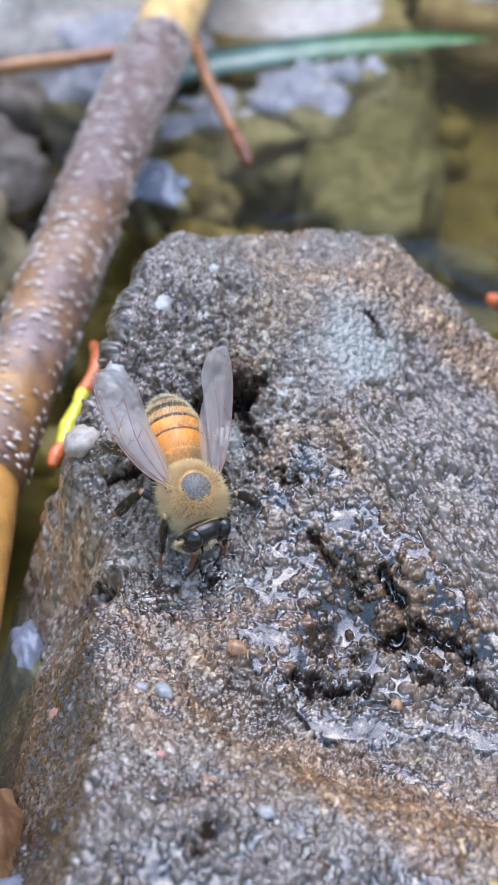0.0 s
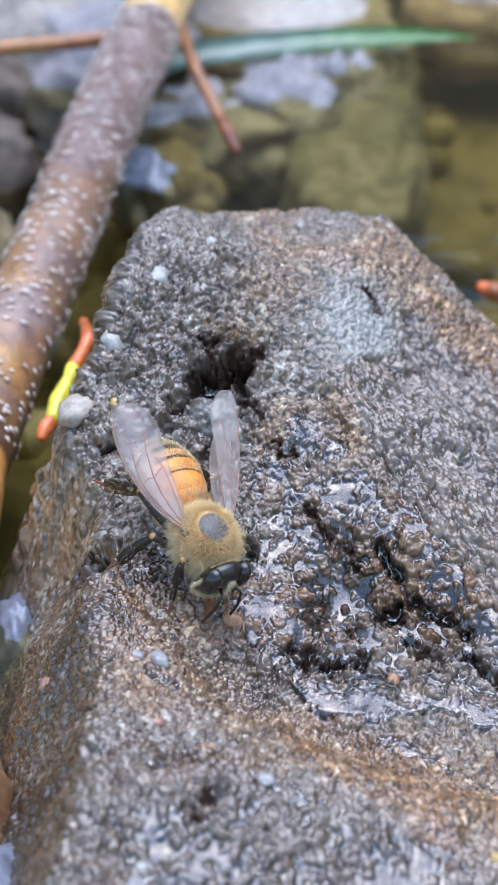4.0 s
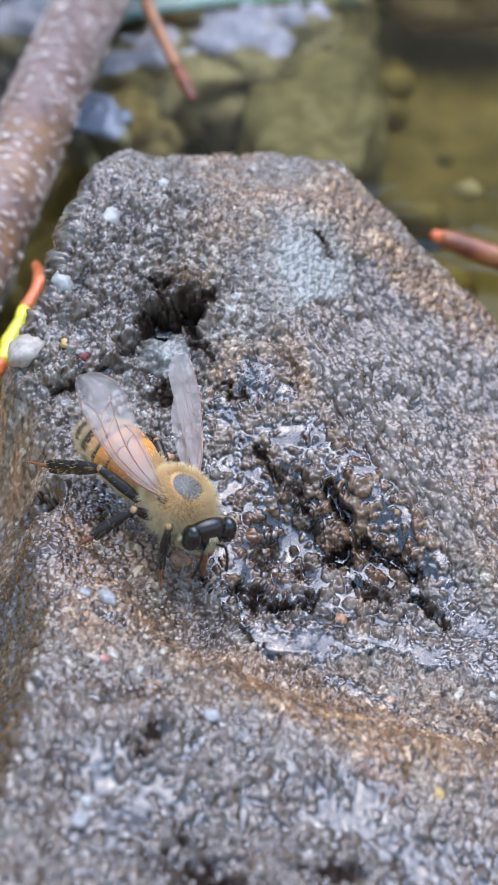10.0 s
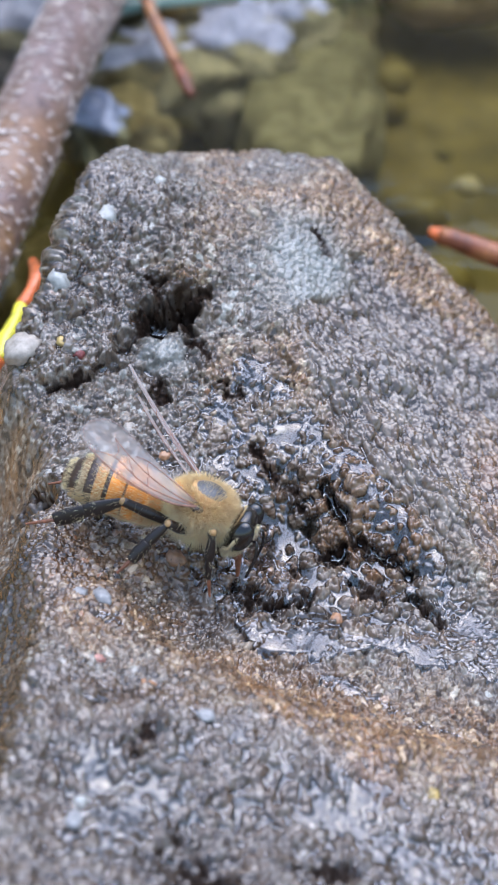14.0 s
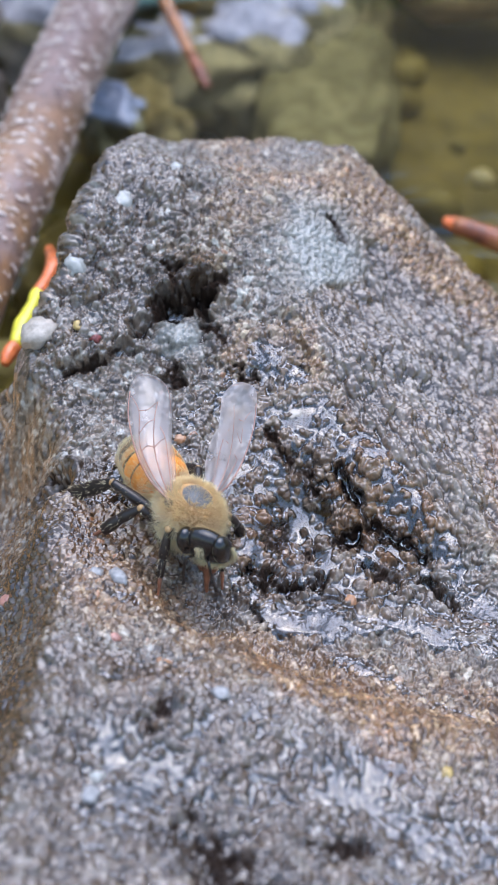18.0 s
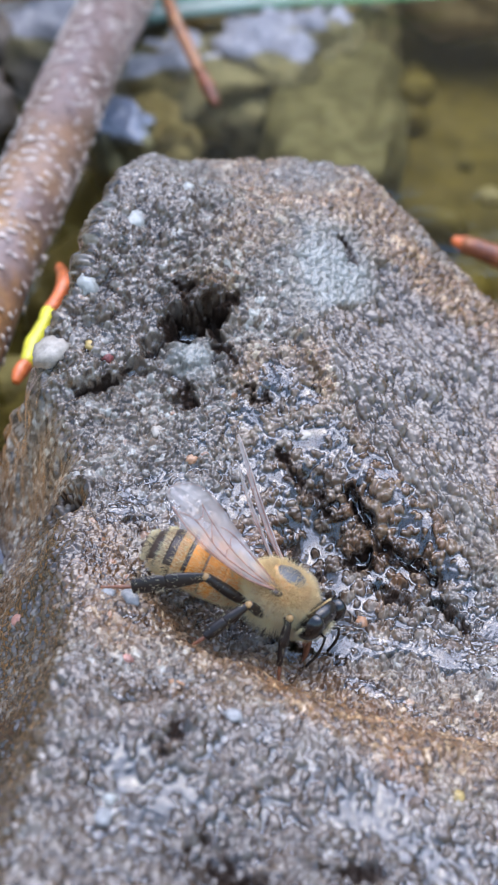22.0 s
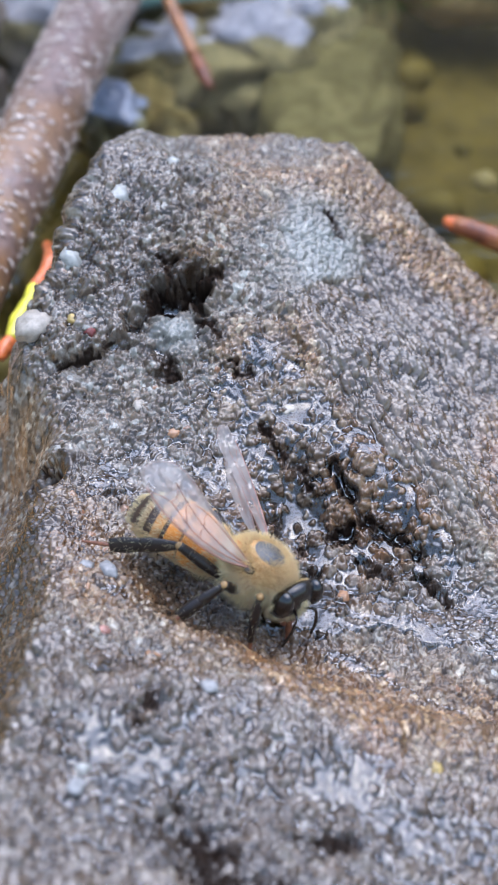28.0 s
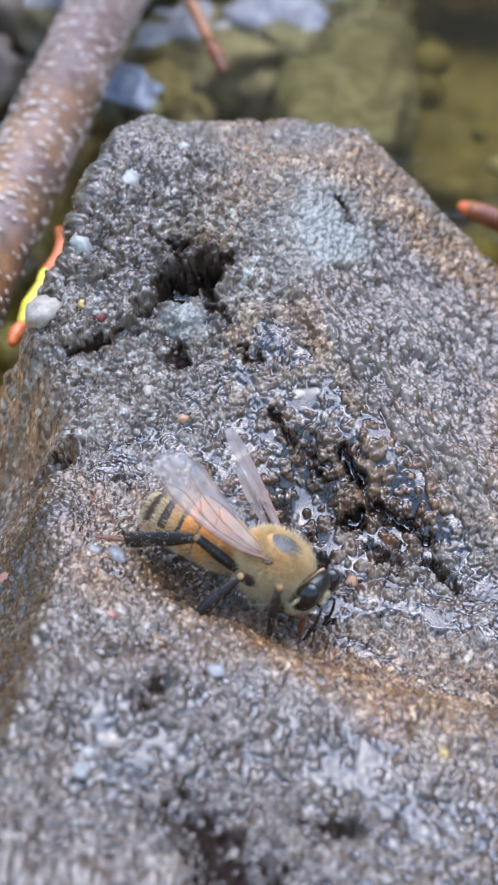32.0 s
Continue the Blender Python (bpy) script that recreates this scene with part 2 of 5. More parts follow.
ROCK = rock_material()
CREEK = clear_water("creek_water", (0.82, 0.78, 0.52), 120, 0.6)
FILM = clear_water("water_film", (0.9, 0.88, 0.88), 420, 0.06, 2.05, 0.1)
BED = speckled("creek_bed", (0.035, 0.032, 0.01), (0.11, 0.09, 0.028), (0.21, 0.175, 0.08), 16, 0.7, 0.5)
STONE_PALE = speckled("pale_stone", (0.22, 0.19, 0.15), (0.36, 0.32, 0.27), (0.5, 0.46, 0.41), 9, 0.6, 0.4, 0.08)
STONE_PALE_BLUE = speckled("pale_bluish_stone", (0.2, 0.2, 0.22), (0.28, 0.275, 0.29), (0.42, 0.4, 0.39), 5, 0.65, 0.7, 0.05)
STONE_PINK = speckled("pinkish_stone", (0.3, 0.22, 0.17), (0.46, 0.36, 0.3), (0.6, 0.5, 0.44), 12, 0.5, 0.3, 0.2)
# Algae green, darkened to stand in for a dim hollow.
HOLLOW_GREEN = speckled("algae_green_hollow", (0.01, 0.016, 0.006), (0.025, 0.04, 0.012), (0.06, 0.08, 0.03), 9, 0.6, 0.4)
STONE_ORANGE = speckled("orange_stone", (0.08, 0.04, 0.018), (0.17, 0.085, 0.032), (0.28, 0.16, 0.075), 6, 0.6, 0.4, 0.1)
STONE_RIPPLE_LIT = banded("ripple_lit_stone")
STONE_TAN = speckled("tan_stone", (0.11, 0.09, 0.045), (0.22, 0.18, 0.1), (0.36, 0.3, 0.19), 7, 0.5, 0.5, 0.3)
GRAVEL = pebbly("gravel")
STONE_BROWN = speckled("brown_stone", (0.045, 0.033, 0.025), (0.11, 0.085, 0.065), (0.22, 0.185, 0.15), 7, 0.6, 0.6, 0.1)
STONE_BLUE = speckled("blue_grey_stone", (0.1, 0.115, 0.15), (0.19, 0.21, 0.27), (0.32, 0.345, 0.4), 8, 0.4, 0.3, 0.4)
BARK = bark_material()
WOOD_DARK = plain("weathered_wood", (0.58, 0.29, 0.07), 0.5, 2.0, 0.2)
WOOD = plain("peeled_wood", (0.74, 0.47, 0.18), 0.5, 2.5, 0.2)
TWIG_DARK = speckled("dark_red_twig", (0.13, 0.035, 0.015), (0.28, 0.085, 0.03), (0.5, 0.22, 0.07), 3, 0.5, 0.6, 0.3)
TWIG = speckled("red_twig", (0.17, 0.05, 0.02), (0.32, 0.13, 0.045), (0.5, 0.27, 0.09), 7, 0.4, 0.2, 0.4)
GRASS = blade_material()
PEBBLE = {
    "white": plain("white_quartz", (0.36, 0.36, 0.33), 0.45, 0.5, 0.15),
    "cream": plain("cream_quartz", (0.4, 0.35, 0.29), 0.45, 0.6, 0.15),
    "pink": plain("pink_feldspar", (0.36, 0.18, 0.14), 0.45, 0.5, 0.4),
    "orange": plain("orange_grain", (0.34, 0.18, 0.09), 0.45, 0.5, 0.4),
    "yellow": plain("yellow_grain", (0.42, 0.3, 0.1), 0.45, 0.5, 0.4),
    "grey": plain("blue_grey_quartz", (0.27, 0.265, 0.26), 0.45, 0.5, 0.15),
    "red": plain("red_grain", (0.16, 0.035, 0.03), 0.4, 0.4, 0.2),
}
LEAF = plain("yellow_green_shoot", (0.72, 0.66, 0.04), 0.3, 1.2, 0.5)
SHOOT_RED = plain("red_orange_shoot", (0.62, 0.15, 0.035), 0.3, 0.8, 0.5)
# Pale enough to pass for wet glints where it flecks the bark.
LENTICEL = plain("lenticel", (0.72, 0.62, 0.55), 0.35, 0.4, 0.3)
BEE_DARK = plain("dark_chitin", (0.012, 0.009, 0.008), 0.25, 0.4, 0.4)
BEE_SCUTUM = plain("bare_thorax_chitin", (0.1, 0.1, 0.1), 0.5, 0.5, 0.1)
BEE_AMBER = plain("amber_chitin", (0.72, 0.27, 0.035), 0.42, 1.2, 0.12)
BEE_BAND = plain("dark_band_chitin", (0.045, 0.026, 0.018), 0.3, 0.5, 0.35)
BEE_LINE = plain("brown_ring_chitin", (0.16, 0.07, 0.025), 0.3, 0.5, 0.3)
BEE_EYE = plain("compound_eye", (0.005, 0.004, 0.004), 0.16, 0.1, 0.6, 0.2, 0.12)
BEE_HAIR = hair_material("golden_hair", (1.0, 0.79, 0.48))
BEE_PALE_HAIR = hair_material("pale_hair", (1.0, 0.86, 0.6))
BEE_LEG = plain("leg_chitin", (0.014, 0.008, 0.006), 0.35, 0.4, 0.1)
BEE_FOOT = plain("foot_chitin", (0.2, 0.075, 0.035), 0.35, 0.4, 0.2)
WING = wing_material()
VEIN = plain("wing_vein", (0.3, 0.16, 0.12), 0.4, 0.5)


# ---- builders ----
def placed(name, mesh, parent=None, label=""):
    ob = new(name, mesh)
    ob.parent = parent
    return tagged(ob, label)


def part(name, bm, material, parent=None, label="", smooth=True):
    """Links a bmesh, built in mm, as one mesh object under a thing or a part."""
    mesh = bpy.data.meshes.new(name)
    bm.to_mesh(mesh)
    bm.free()
    mesh.transform(Matrix.Scale(MM, 4))
    for m in material if isinstance(material, (list, tuple)) else [material]:
        mesh.materials.append(m)
    if smooth:
        mesh.shade_smooth()
    return placed(name, mesh, parent, label)


def sheet(name, verts, nx, ny, material, parent=None, label="", attributes=None, keep=None):
    """A grid of verts (ny rows of nx, in mm) as a mesh object; keep: which of its faces."""
    idx = np.arange(nx * ny).reshape(ny, nx)
    faces = np.stack([idx[:-1, :-1], idx[:-1, 1:], idx[1:, 1:], idx[1:, :-1]], -1).reshape(-1, 4)
    if keep is not None:
        faces = faces[keep.ravel()]
        used, faces = np.unique(faces, return_inverse=True)
        verts, faces = verts[used], faces.reshape(-1, 4)
    mesh = bpy.data.meshes.new(name)
    mesh.vertices.add(len(verts))
    mesh.vertices.foreach_set("co", (np.asarray(verts, np.float32) * MM).ravel())
    mesh.loops.add(faces.size)
    mesh.loops.foreach_set("vertex_index", faces.ravel().astype(np.int32))
    mesh.polygons.add(len(faces))
    mesh.polygons.foreach_set("loop_start", np.arange(0, faces.size, 4, dtype=np.int32))
    mesh.update(calc_edges=True)
    for key, values in (attributes or {}).items():
        mesh.attributes.new(key, "FLOAT", "POINT").data.foreach_set("value", values.ravel().astype(np.float32))
    mesh.materials.append(material)
    mesh.shade_smooth()
    return placed(name, mesh, parent, label)


def thing(name, label, category, group="", kind=""):
    return tagged(new(name), label, category, group, kind)


def hashed(ix, iy, seed):
    h = (ix.astype(np.int64) * 374761393 + iy.astype(np.int64) * 668265263 + seed * 974634777) & 0xFFFFFFFF
    h = ((h ^ (h >> 13)) * 1274126177) & 0xFFFFFFFF
    return ((h ^ (h >> 16)) & 0xFFFFFF) / float(0xFFFFFF)


def vnoise(x, y, seed):
    ix, iy = np.floor(x), np.floor(y)
    fx, fy = x - ix, y - iy
    fx, fy = fx * fx * (3 - 2 * fx), fy * fy * (3 - 2 * fy)
    a, b = hashed(ix, iy, seed), hashed(ix + 1, iy, seed)
    c, d = hashed(ix, iy + 1, seed), hashed(ix + 1, iy + 1, seed)
    return (a + (b - a) * fx) * (1 - fy) + (c + (d - c) * fx) * fy


def fbm(x, y, size, seed, octaves=4, gain=0.5):
    total, amp, out = 0.0, 1.0, 0.0
    for k in range(octaves):
        out = out + amp * (vnoise(x / size * 2**k + 17.3 * k, y / size * 2**k - 9.1 * k, seed + k) - 0.5)
        total, amp = total + amp, amp * gain
    return 2 * out / total


def cells(x, y, z, size, seed):
    """Rounded grains packed in space: the height of a dome (0 to 1) and a random number for each grain."""
    x, y, z = x / size, y / size, z / size
    ix, iy, iz = np.floor(x), np.floor(y), np.floor(z)
    best, who, lift = np.full(x.shape, 9.0), np.zeros(x.shape), np.zeros(x.shape)
    for dx in (-1, 0, 1):
        for dy in (-1, 0, 1):
            for dz in (-1, 0, 1):
                jx, jy, jz = ix + dx, iy + dy, iz + dz
                a = hashed(jx + 131 * jz, jy - 57 * jz, seed)
                b, c, e = (a * 97.31) % 1, (a * 911.7) % 1, (a * 5303.1) % 1
                r = 0.45 + 0.4 * e
                d = ((x - jx - 0.1 - 0.8 * a) ** 2 + (y - jy - 0.1 - 0.8 * b) ** 2 + (z - jz - 0.1 - 0.8 * c) ** 2) / (r * r)
                near = d < best
                best, who, lift = np.where(near, d, best), np.where(near, (a * 31013.3) % 1, who), np.where(near, r, lift)
    return np.clip(1 - best, 0, 1) ** 0.6 * lift, who


def smin(a, b, k):
    h = np.clip(0.5 + 0.5 * (b - a) / k, 0, 1)
    return b + (a - b) * h - k * h * (1 - h)


def smax(a, b, k):
    return -smin(-a, -b, k)


def step(a, b, x):
    t = np.clip((x - a) / (b - a), 0, 1)
    return t * t * (3 - 2 * t)


# ---- the boulder on which the bee drinks ----
CAVITIES = [  # under the crest: from x, y to x, y, half width, depth
    (-4.2, 9.1, -1.9, 9.5, 0.52, 3.6), (-1.8, 9.7, -1.1, 10.6, 0.22, 1.0), (-5.9, 7.9, -4.4, 8.9, 0.36, 1.1), (-4.0, 9.3, -3.7, 11.2, 0.25, 0.8),
    (-2.4, 9.0, -1.2, 7.2, 0.3, 0.9), (-9.4, 5.6, -7.2, 6.2, 0.11, 0.4), (-3.9, 5.3, -3.2, 4.8, 0.33, 1.2), (-0.1, 5.5, 0.9, 5.3, 0.22, 0.6),
    (4.8, 16.1, 5.7, 15.2, 0.18, 0.6), (-9.5, -0.4, -9.45, -1.1, 0.72, 2.2), (-6.2, -2.6, -5.7, -2.7, 0.22, 0.5)]
CLEFTS = [  # through the wet hollow and the low bench
    (5.3, 0.5, 6.3, -0.8, 0.25, 1.2), (6.4, -1.2, 7.0, -1.8, 0.16, 0.7), (7.2, -1.7, 9.4, -3.3, 0.26, 1.3), (4.8, -2.3, 6.2, -1.9, 0.2, 0.6), (1.7, 2.4, 2.7, 1.1, 0.2, 0.4),
    (6.6, -3.8, 8.0, -4.7, 0.28, 0.9), (9.7, -4.8, 10.8, -5.8, 0.3, 0.9), (0.8, -5.3, 2.5, -5.3, 0.45, 0.8), (2.8, -5.2, 4.2, -4.8, 0.24, 0.6),
    (3.2, 0.7, 3.9, 0.0, 0.2, 0.5), (3.3, -3.0, 3.6, -3.1, 0.18, 0.4), (-1.2, -24.6, 0.7, -26.8, 1.35, 1.1), (-3.9, -18.8, -3.5, -19.0, 0.25, 0.7), (-3.4, -18.4, -3.2, -17.7, 0.32, 0.7), (3.2, -23.9, 5.4, -23.4, 0.35, 0.5)]
PITS = CAVITIES + CLEFTS


def scaly_face(x, y):
    """1 on the worn, scaly face that falls to the creek, 0 on the grainy slab beside it."""
    edge = np.interp(y, [-4, -3, -0.3, 1.2, 3, 5, 7.5, 9.7, 12.6, 14.6, 16.1, 17.5], [11.5, 10.8, 9.8, 8, 6.2, 5.1, 4.2, 3.8, 6.4, 7.1, 6.8, 9.0])
    wob = 0.7 * fbm(x, y, 2.2, 77, 3)
    return step(-0.35, 0.35, x - edge + wob) * step(0.6, -0.6, y - 16.6 + 0.33 * (x - 7) + wob) * step(-3.5, -1.5, y)


def water_fill(x, y):
    """How high the water stands in the grain: above 0 it floods the smoothed surface, far below 0 that is dry."""
    shore = np.interp(x, [-9, -7.6, -5, -3, -0.2, 1.5, 5.2, 7.5, 9.9, 13], [-2.6, -2.8, -2.9, -4.3, -6.0, -8.4, -8.7, -7.7, -9.1, -10.2])
    upper = np.interp(x, [-9, -5, -1.8, 1, 3.1, 6, 8.8, 11, 14], [1.6, 2.8, 6.4, 9.0, 7.4, 4.6, 1.6, -1.6, -5.2])
    inside = y - shore + 0.9 * fbm(x, y, 2.4, 103, 3)
    pool = step(-0.1, 0.3, inside) * step(-0.5, 3.0, upper - y + fbm(x, y, 2.0, 106, 2)) * step(-9.5, -7, x)
    deep = np.exp(-np.clip(inside, 0, 99) / 3.2) * step(-3, 1.5, x)
    drips = np.exp(-(((y + 10.4 + 0.52 * (x - 5.4)) / 0.8) ** 2)) * step(3.5, 5, x) + np.exp(-(((x + 5.6) / 1.5) ** 2) - ((y + 9.9) / 1.1) ** 2) + np.exp(-(((x + 1.8) / 1.8) ** 2) - ((y + 7.0 - 0.1 * x) / 0.7) ** 2)
    near = step(-14.2, -17.5, y + 0.35 * np.clip(x, -3, 12)) * step(-10, -7, x) * (1 - 0.9 * np.exp(-(((x + 0.2) / 2.6) ** 2) - ((y + 25.6) / 2.2) ** 2))
    lift = pool * (0.435 - 0.06 * step(3, 0, x) * step(-3.5, -1, y) + 0.07 * deep + 0.2 * fbm(x, y, 1.6, 108, 2)) + np.clip(0.33 * drips + 0.25 * fbm(x, y, 1.2, 109, 3) * (drips > 0.2), 0, 0.5) + near * step(-9, -5, x) * (0.35 + 0.24 * fbm(x, y, 2.2, 110, 4))
    return np.clip(lift, 0, 0.66) - 0.42


def pool_level(x, y):
    return 6.3 - 0.08 * (x - 4) + 0.11 * (y - pool_line(x))


def pool_line(x):
    return -4.9 - 0.32 * (x - 4)


def pool_half(x):
    return 3.0 - 0.11 * np.clip(x - 4, -1, 12) - 1.4 * step(4, 0.6, x)


def rock_base(x, y):
    """The broad form of the boulder: a sloping slab, its side faces, and the low bench before it."""
    wob = fbm(x, y, 7, 11, 3)
    front = 9.1 + 0.56 * y + 0.5 * wob
    top = 18.3 - 0.08 * (x + 4) - 0.24 * np.clip(y - 17, 0, 99) + 0.4 * wob
    right = 15.8 - 0.6 * x + 0.17 * y + 0.7 * fbm(x, y, 9, 23, 3)
    slab = smin(smin(front, top, 2.4), right, 1.2)
    bench = 8.1 - 0.22 * np.clip(x, -14, 14) + 1.3 * np.exp(-(((y + 17.3) / 3.4) ** 2)) + 0.6 * fbm(x, y, 6, 31, 3)
    line = y + 8.6 + 0.33 * x
    bench = bench - 3.1 * np.exp(-((line / 3.1) ** 2)) * step(-6.5, 0.5, x) * (1 - 0.5 * step(5, 11, x))
    z = smax(slab, bench, 1.4)
    high = step(1, 9, y)
    left_low = 8.3 + 1.5 * (x + 10.3 - 0.08 * (y + 4) - 1.3 * step(-5, -11, y)) + 0.5 * wob
    left_high = 13.9 + 2.8 * (x + 9.9 - 0.17 * (y - 14.8) + 0.8 * fbm(y, x * 0.3, 6, 41, 3))
    left = left_low + (left_high - left_low) * high
    back = 17.5 - 1.9 * (y - 25.4 + 0.8 * fbm(x, y * 0.2, 5, 43, 3))
    corner = 14.0 - 1.7 * ((x - 11) * 0.7 + (y - 20.5) * 0.71 + 0.5 * fbm(x, y, 4, 47, 3)) - 0.52 * ((x - 11) * 0.72 - (y - 20.5) * 0.69)
    far_right = 10 - 1.2 * (x - 19)
    near = 8 + 0.8 * (y + 36)
    foot = 4.5 + 3.0 * (x + 14.6 - 1.5 * step(-5, -11, y))
    for side, k in ((left, 1.2), (back, 0.9), (corner, 1.0), (far_right, 2), (near, 3), (foot, 1.0)):
        z = smin(z, side, k)
    z = z + (smax(z, pool_level(x, y) - 0.2, 0.8) - z) * step(-3.5, 1.5, x) * step(-2, -5, y)
    basin = step(2.4, 0.6, np.abs(y - pool_line(x)) / pool_half(x)) * step(0.0, 2.8, x)
    z = z + basin * (pool_level(x, y) - 0.09 - z)
    return np.maximum(z, -14)


def rock_wet_shade(x, y):
    """How wet it is: soaked in the hollow and on the scaly face, merely damp on the rims; raised under the bee, and on
    the near bench and left flank to paint in shade.
    """
    trough = np.exp(-(((y + 8.2 + 0.33 * x) / 2.0) ** 2)) * step(-6, -2, x)
    near = step(-14, -18, y + 0.3 * x)
    under = np.exp(-(((x + 1.2) / 3.4) ** 2) - ((y + 6.6) / 2.6) ** 2)
    # Near-bench and left-flank terms stand in for shade as well as damp.
    return np.clip(1.5 * (water_fill(x, y) + 0.42) + 0.12 * trough + 0.85 * scaly_face(x, y) * step(2, 8, y + 0.3 * x) + 0.3 * scaly_face(x, y) + 0.6 * near + 0.5 * under + 0.55 * step(-5, -9, x) * step(4, -6, y)
                   + 0.55 * step(-3.5, -6, x) * step(5, 8, y) + 0.7 * fbm(x, y, 3, 53, 3), 0, 1)


def rock_rust(x, y):
    """Brown iron stain: along the dry lip below the pool, the far right rim and the crest; slate grey elsewhere, with
    bluish wet sheen painted over the near bench.
    """
    lip = np.exp(-(((x - 6) / 9) ** 2) - ((y + 11.9 + 0.25 * x) / 3.9) ** 2)
    rim = np.exp(-(((x - 14.0) / 3.4) ** 2) - ((y - 0.5) / 4.5) ** 2)
    crest = np.exp(-(((x - 7 - 0.5 * (22 - y)) / 3.0) ** 2) - ((y - 20) / 6) ** 2)
    hollow = np.exp(-(((x - 3.5) / 5.5) ** 2) - ((y - 0) / 6) ** 2)
    patch = np.exp(-(((x - 0.6) / 2.4) ** 2) - ((y - 8.2) / 2.2) ** 2)
    # Stain is cut back on the near bench to tint in wet sheen.
    return np.clip(1.25 * lip + rim + 0.55 * crest - 0.25 * step(-9, -11, x) + 0.14 - 0.5 * step(-16, -20, y + 0.3 * x) - 0.45 * step(-1, -4.5, x) * step(5, 8, y) + 0.42 * hollow - 0.55 * patch + 1.0 * fbm(x, y, 3.6, 57, 4), 0, 1) * (1 - 0.85 * scaly_face(x, y) * step(14.5, 12, x))


def rock_pale(x, y):
    """A bleached, greenish-grey crust beside the scaly face."""
    crust = np.exp(-(((x - 4.6) / 2.3) ** 2) - ((y - 13.0) / 3.2) ** 2) * (1 - scaly_face(x, y))
    left = np.exp(-(((x + 3.2) / 1.8) ** 2) - ((y - 7.3) / 1.1) ** 2)
    return np.clip(1.35 * crust + 0.6 * left + 0.5 * fbm(x, y, 1.5, 58, 3) * (crust + left), 0, 0.9)


def rock_relief(x, y):
    """What stands on the broad form, along its normal: lumps, ledges, cemented sand grains, worn scales on one face, and pits."""
    base = rock_base(x, y)
    rag1, rag2 = fbm(x, y, 2.0, 59, 3), fbm(x, y, 0.9, 60, 3)
    ledge = y - np.interp(x, [-11, -9.9, -7, -5.8, -4, -1.8], [5.3, 5.7, 6.4, 7.9, 8.9, 9.8]) + 0.6 * rag1 + 0.25 * rag2
    h = 0.7 * step(-0.4, 0.4, ledge) * step(-0.4, -1.8, x) * step(-11, -8.5, x) * step(24, 13, y)
    shelf = y - np.interp(x, [-1.5, 0, 2, 3.2, 4.2], [9.4, 8.9, 8.6, 7.0, 5.5]) + 0.5 * rag1 + 0.3 * rag2
    crumbly = np.exp(-((shelf / 0.9) ** 2)) * step(-2.4, -1.4, x) * step(4.6, 3.4, x) + np.exp(-(((x + 1.2) / 0.7) ** 2) - ((y - 6.6) / 1.8) ** 2)
    h = h + 0.15 * step(-0.3, 0.3, shelf) * step(-2, -1, x) * step(5, 3.6, x) * step(15, 10, y) + 0.5 * crumbly * fbm(x, y, 0.8, 104, 3)
    wx, wy = x + 0.25 * fbm(x, y, 0.8, 61, 3), y + 0.25 * fbm(x, y, 0.8, 67, 3)
    coarse, who = cells(wx, wy, base, 0.36, 71)
    fine, who2 = cells(wx + 5.1, wy, base, 0.21, 73)
    lump, who3 = cells(wx + 1.1, wy - 2.2, base, 0.62, 95)
    face = scaly_face(x, y)
    hollow = np.exp(-(((x - 4) / 7) ** 2) - ((y + 1.2) / 7) ** 2)
    sparse = step(0.45, 0.75, vnoise(x / 1.7, y / 1.7, 79) + 0.25 * hollow)
    bulge = step(-0.2, -2.4, x) * step(5, 6.5, y) * step(19, 15, y)
    knob = cells(wx + 0.5 * rag1, wy + 0.5 * rag2, base, 1.15, 107)[0]
    h = h + bulge * (0.75 * np.minimum(knob, 0.6) - 0.2)
    h = h - 0.35 * face * step(7, 10, y) + 0.55 * fbm(x, y, 3.0, 83, 4) + 0.55 * bulge * fbm(x, y, 1.3, 86, 3) + 0.35 * (hollow + 0.2) * fbm(x, y, 1.1, 85, 3)
    bed = np.clip(1.6 * np.exp(-(((x - 5) / 8) ** 2) - ((y + 3.5) / 6.5) ** 2) - 0.3, 0, 1)
    lumpy = np.maximum(np.clip(1.5 * hollow - 0.3, 0, 1), bed) * (1 - face) + 0.9 * step(-15, -19, y + 0.3 * x)
    h = h + coarse * (0.22 + 0.14 * sparse * (0.3 + hollow)) * (1 - 0.8 * face) + fine * 0.17 * (1 - 0.4 * face) + lumpy * (0.36 * lump - 0.07 + 0.45 * bed * (lump - 0.25))
    u, v = x * 0.86 + y * 0.5, y * 0.86 - x * 0.5
    scales, who4 = cells(u * 1.35, v * 0.7, 0 * u, 0.5, 89)
    h = h + face * (0.46 * scales + 0.14 * fbm(u * 1.5, v * 0.6, 0.9, 91, 3))
    pull, deep = np.zeros(x.shape), np.zeros(x.shape)
    wob = fbm(x, y, 0.5, 94, 2)
    qx, qy = x + 0.55 * fbm(x, y, 1.2, 92, 3) + 0.2 * wob, y + 0.55 * fbm(x, y, 1.2, 93, 3) - 0.2 * wob
    for ax, ay, bx, by, half, depth in PITS:
        t = np.clip(((qx - ax) * (bx - ax) + (qy - ay) * (by - ay)) / ((bx - ax) ** 2 + (by - ay) ** 2), 0, 1)
        g = np.exp(-(((qx - ax - t * (bx - ax)) ** 2 + (qy - ay - t * (by - ay)) ** 2) / (1.7 * half * half)))
        deep = np.where(g > pull, depth, deep)
        pull = np.maximum(pull, g)
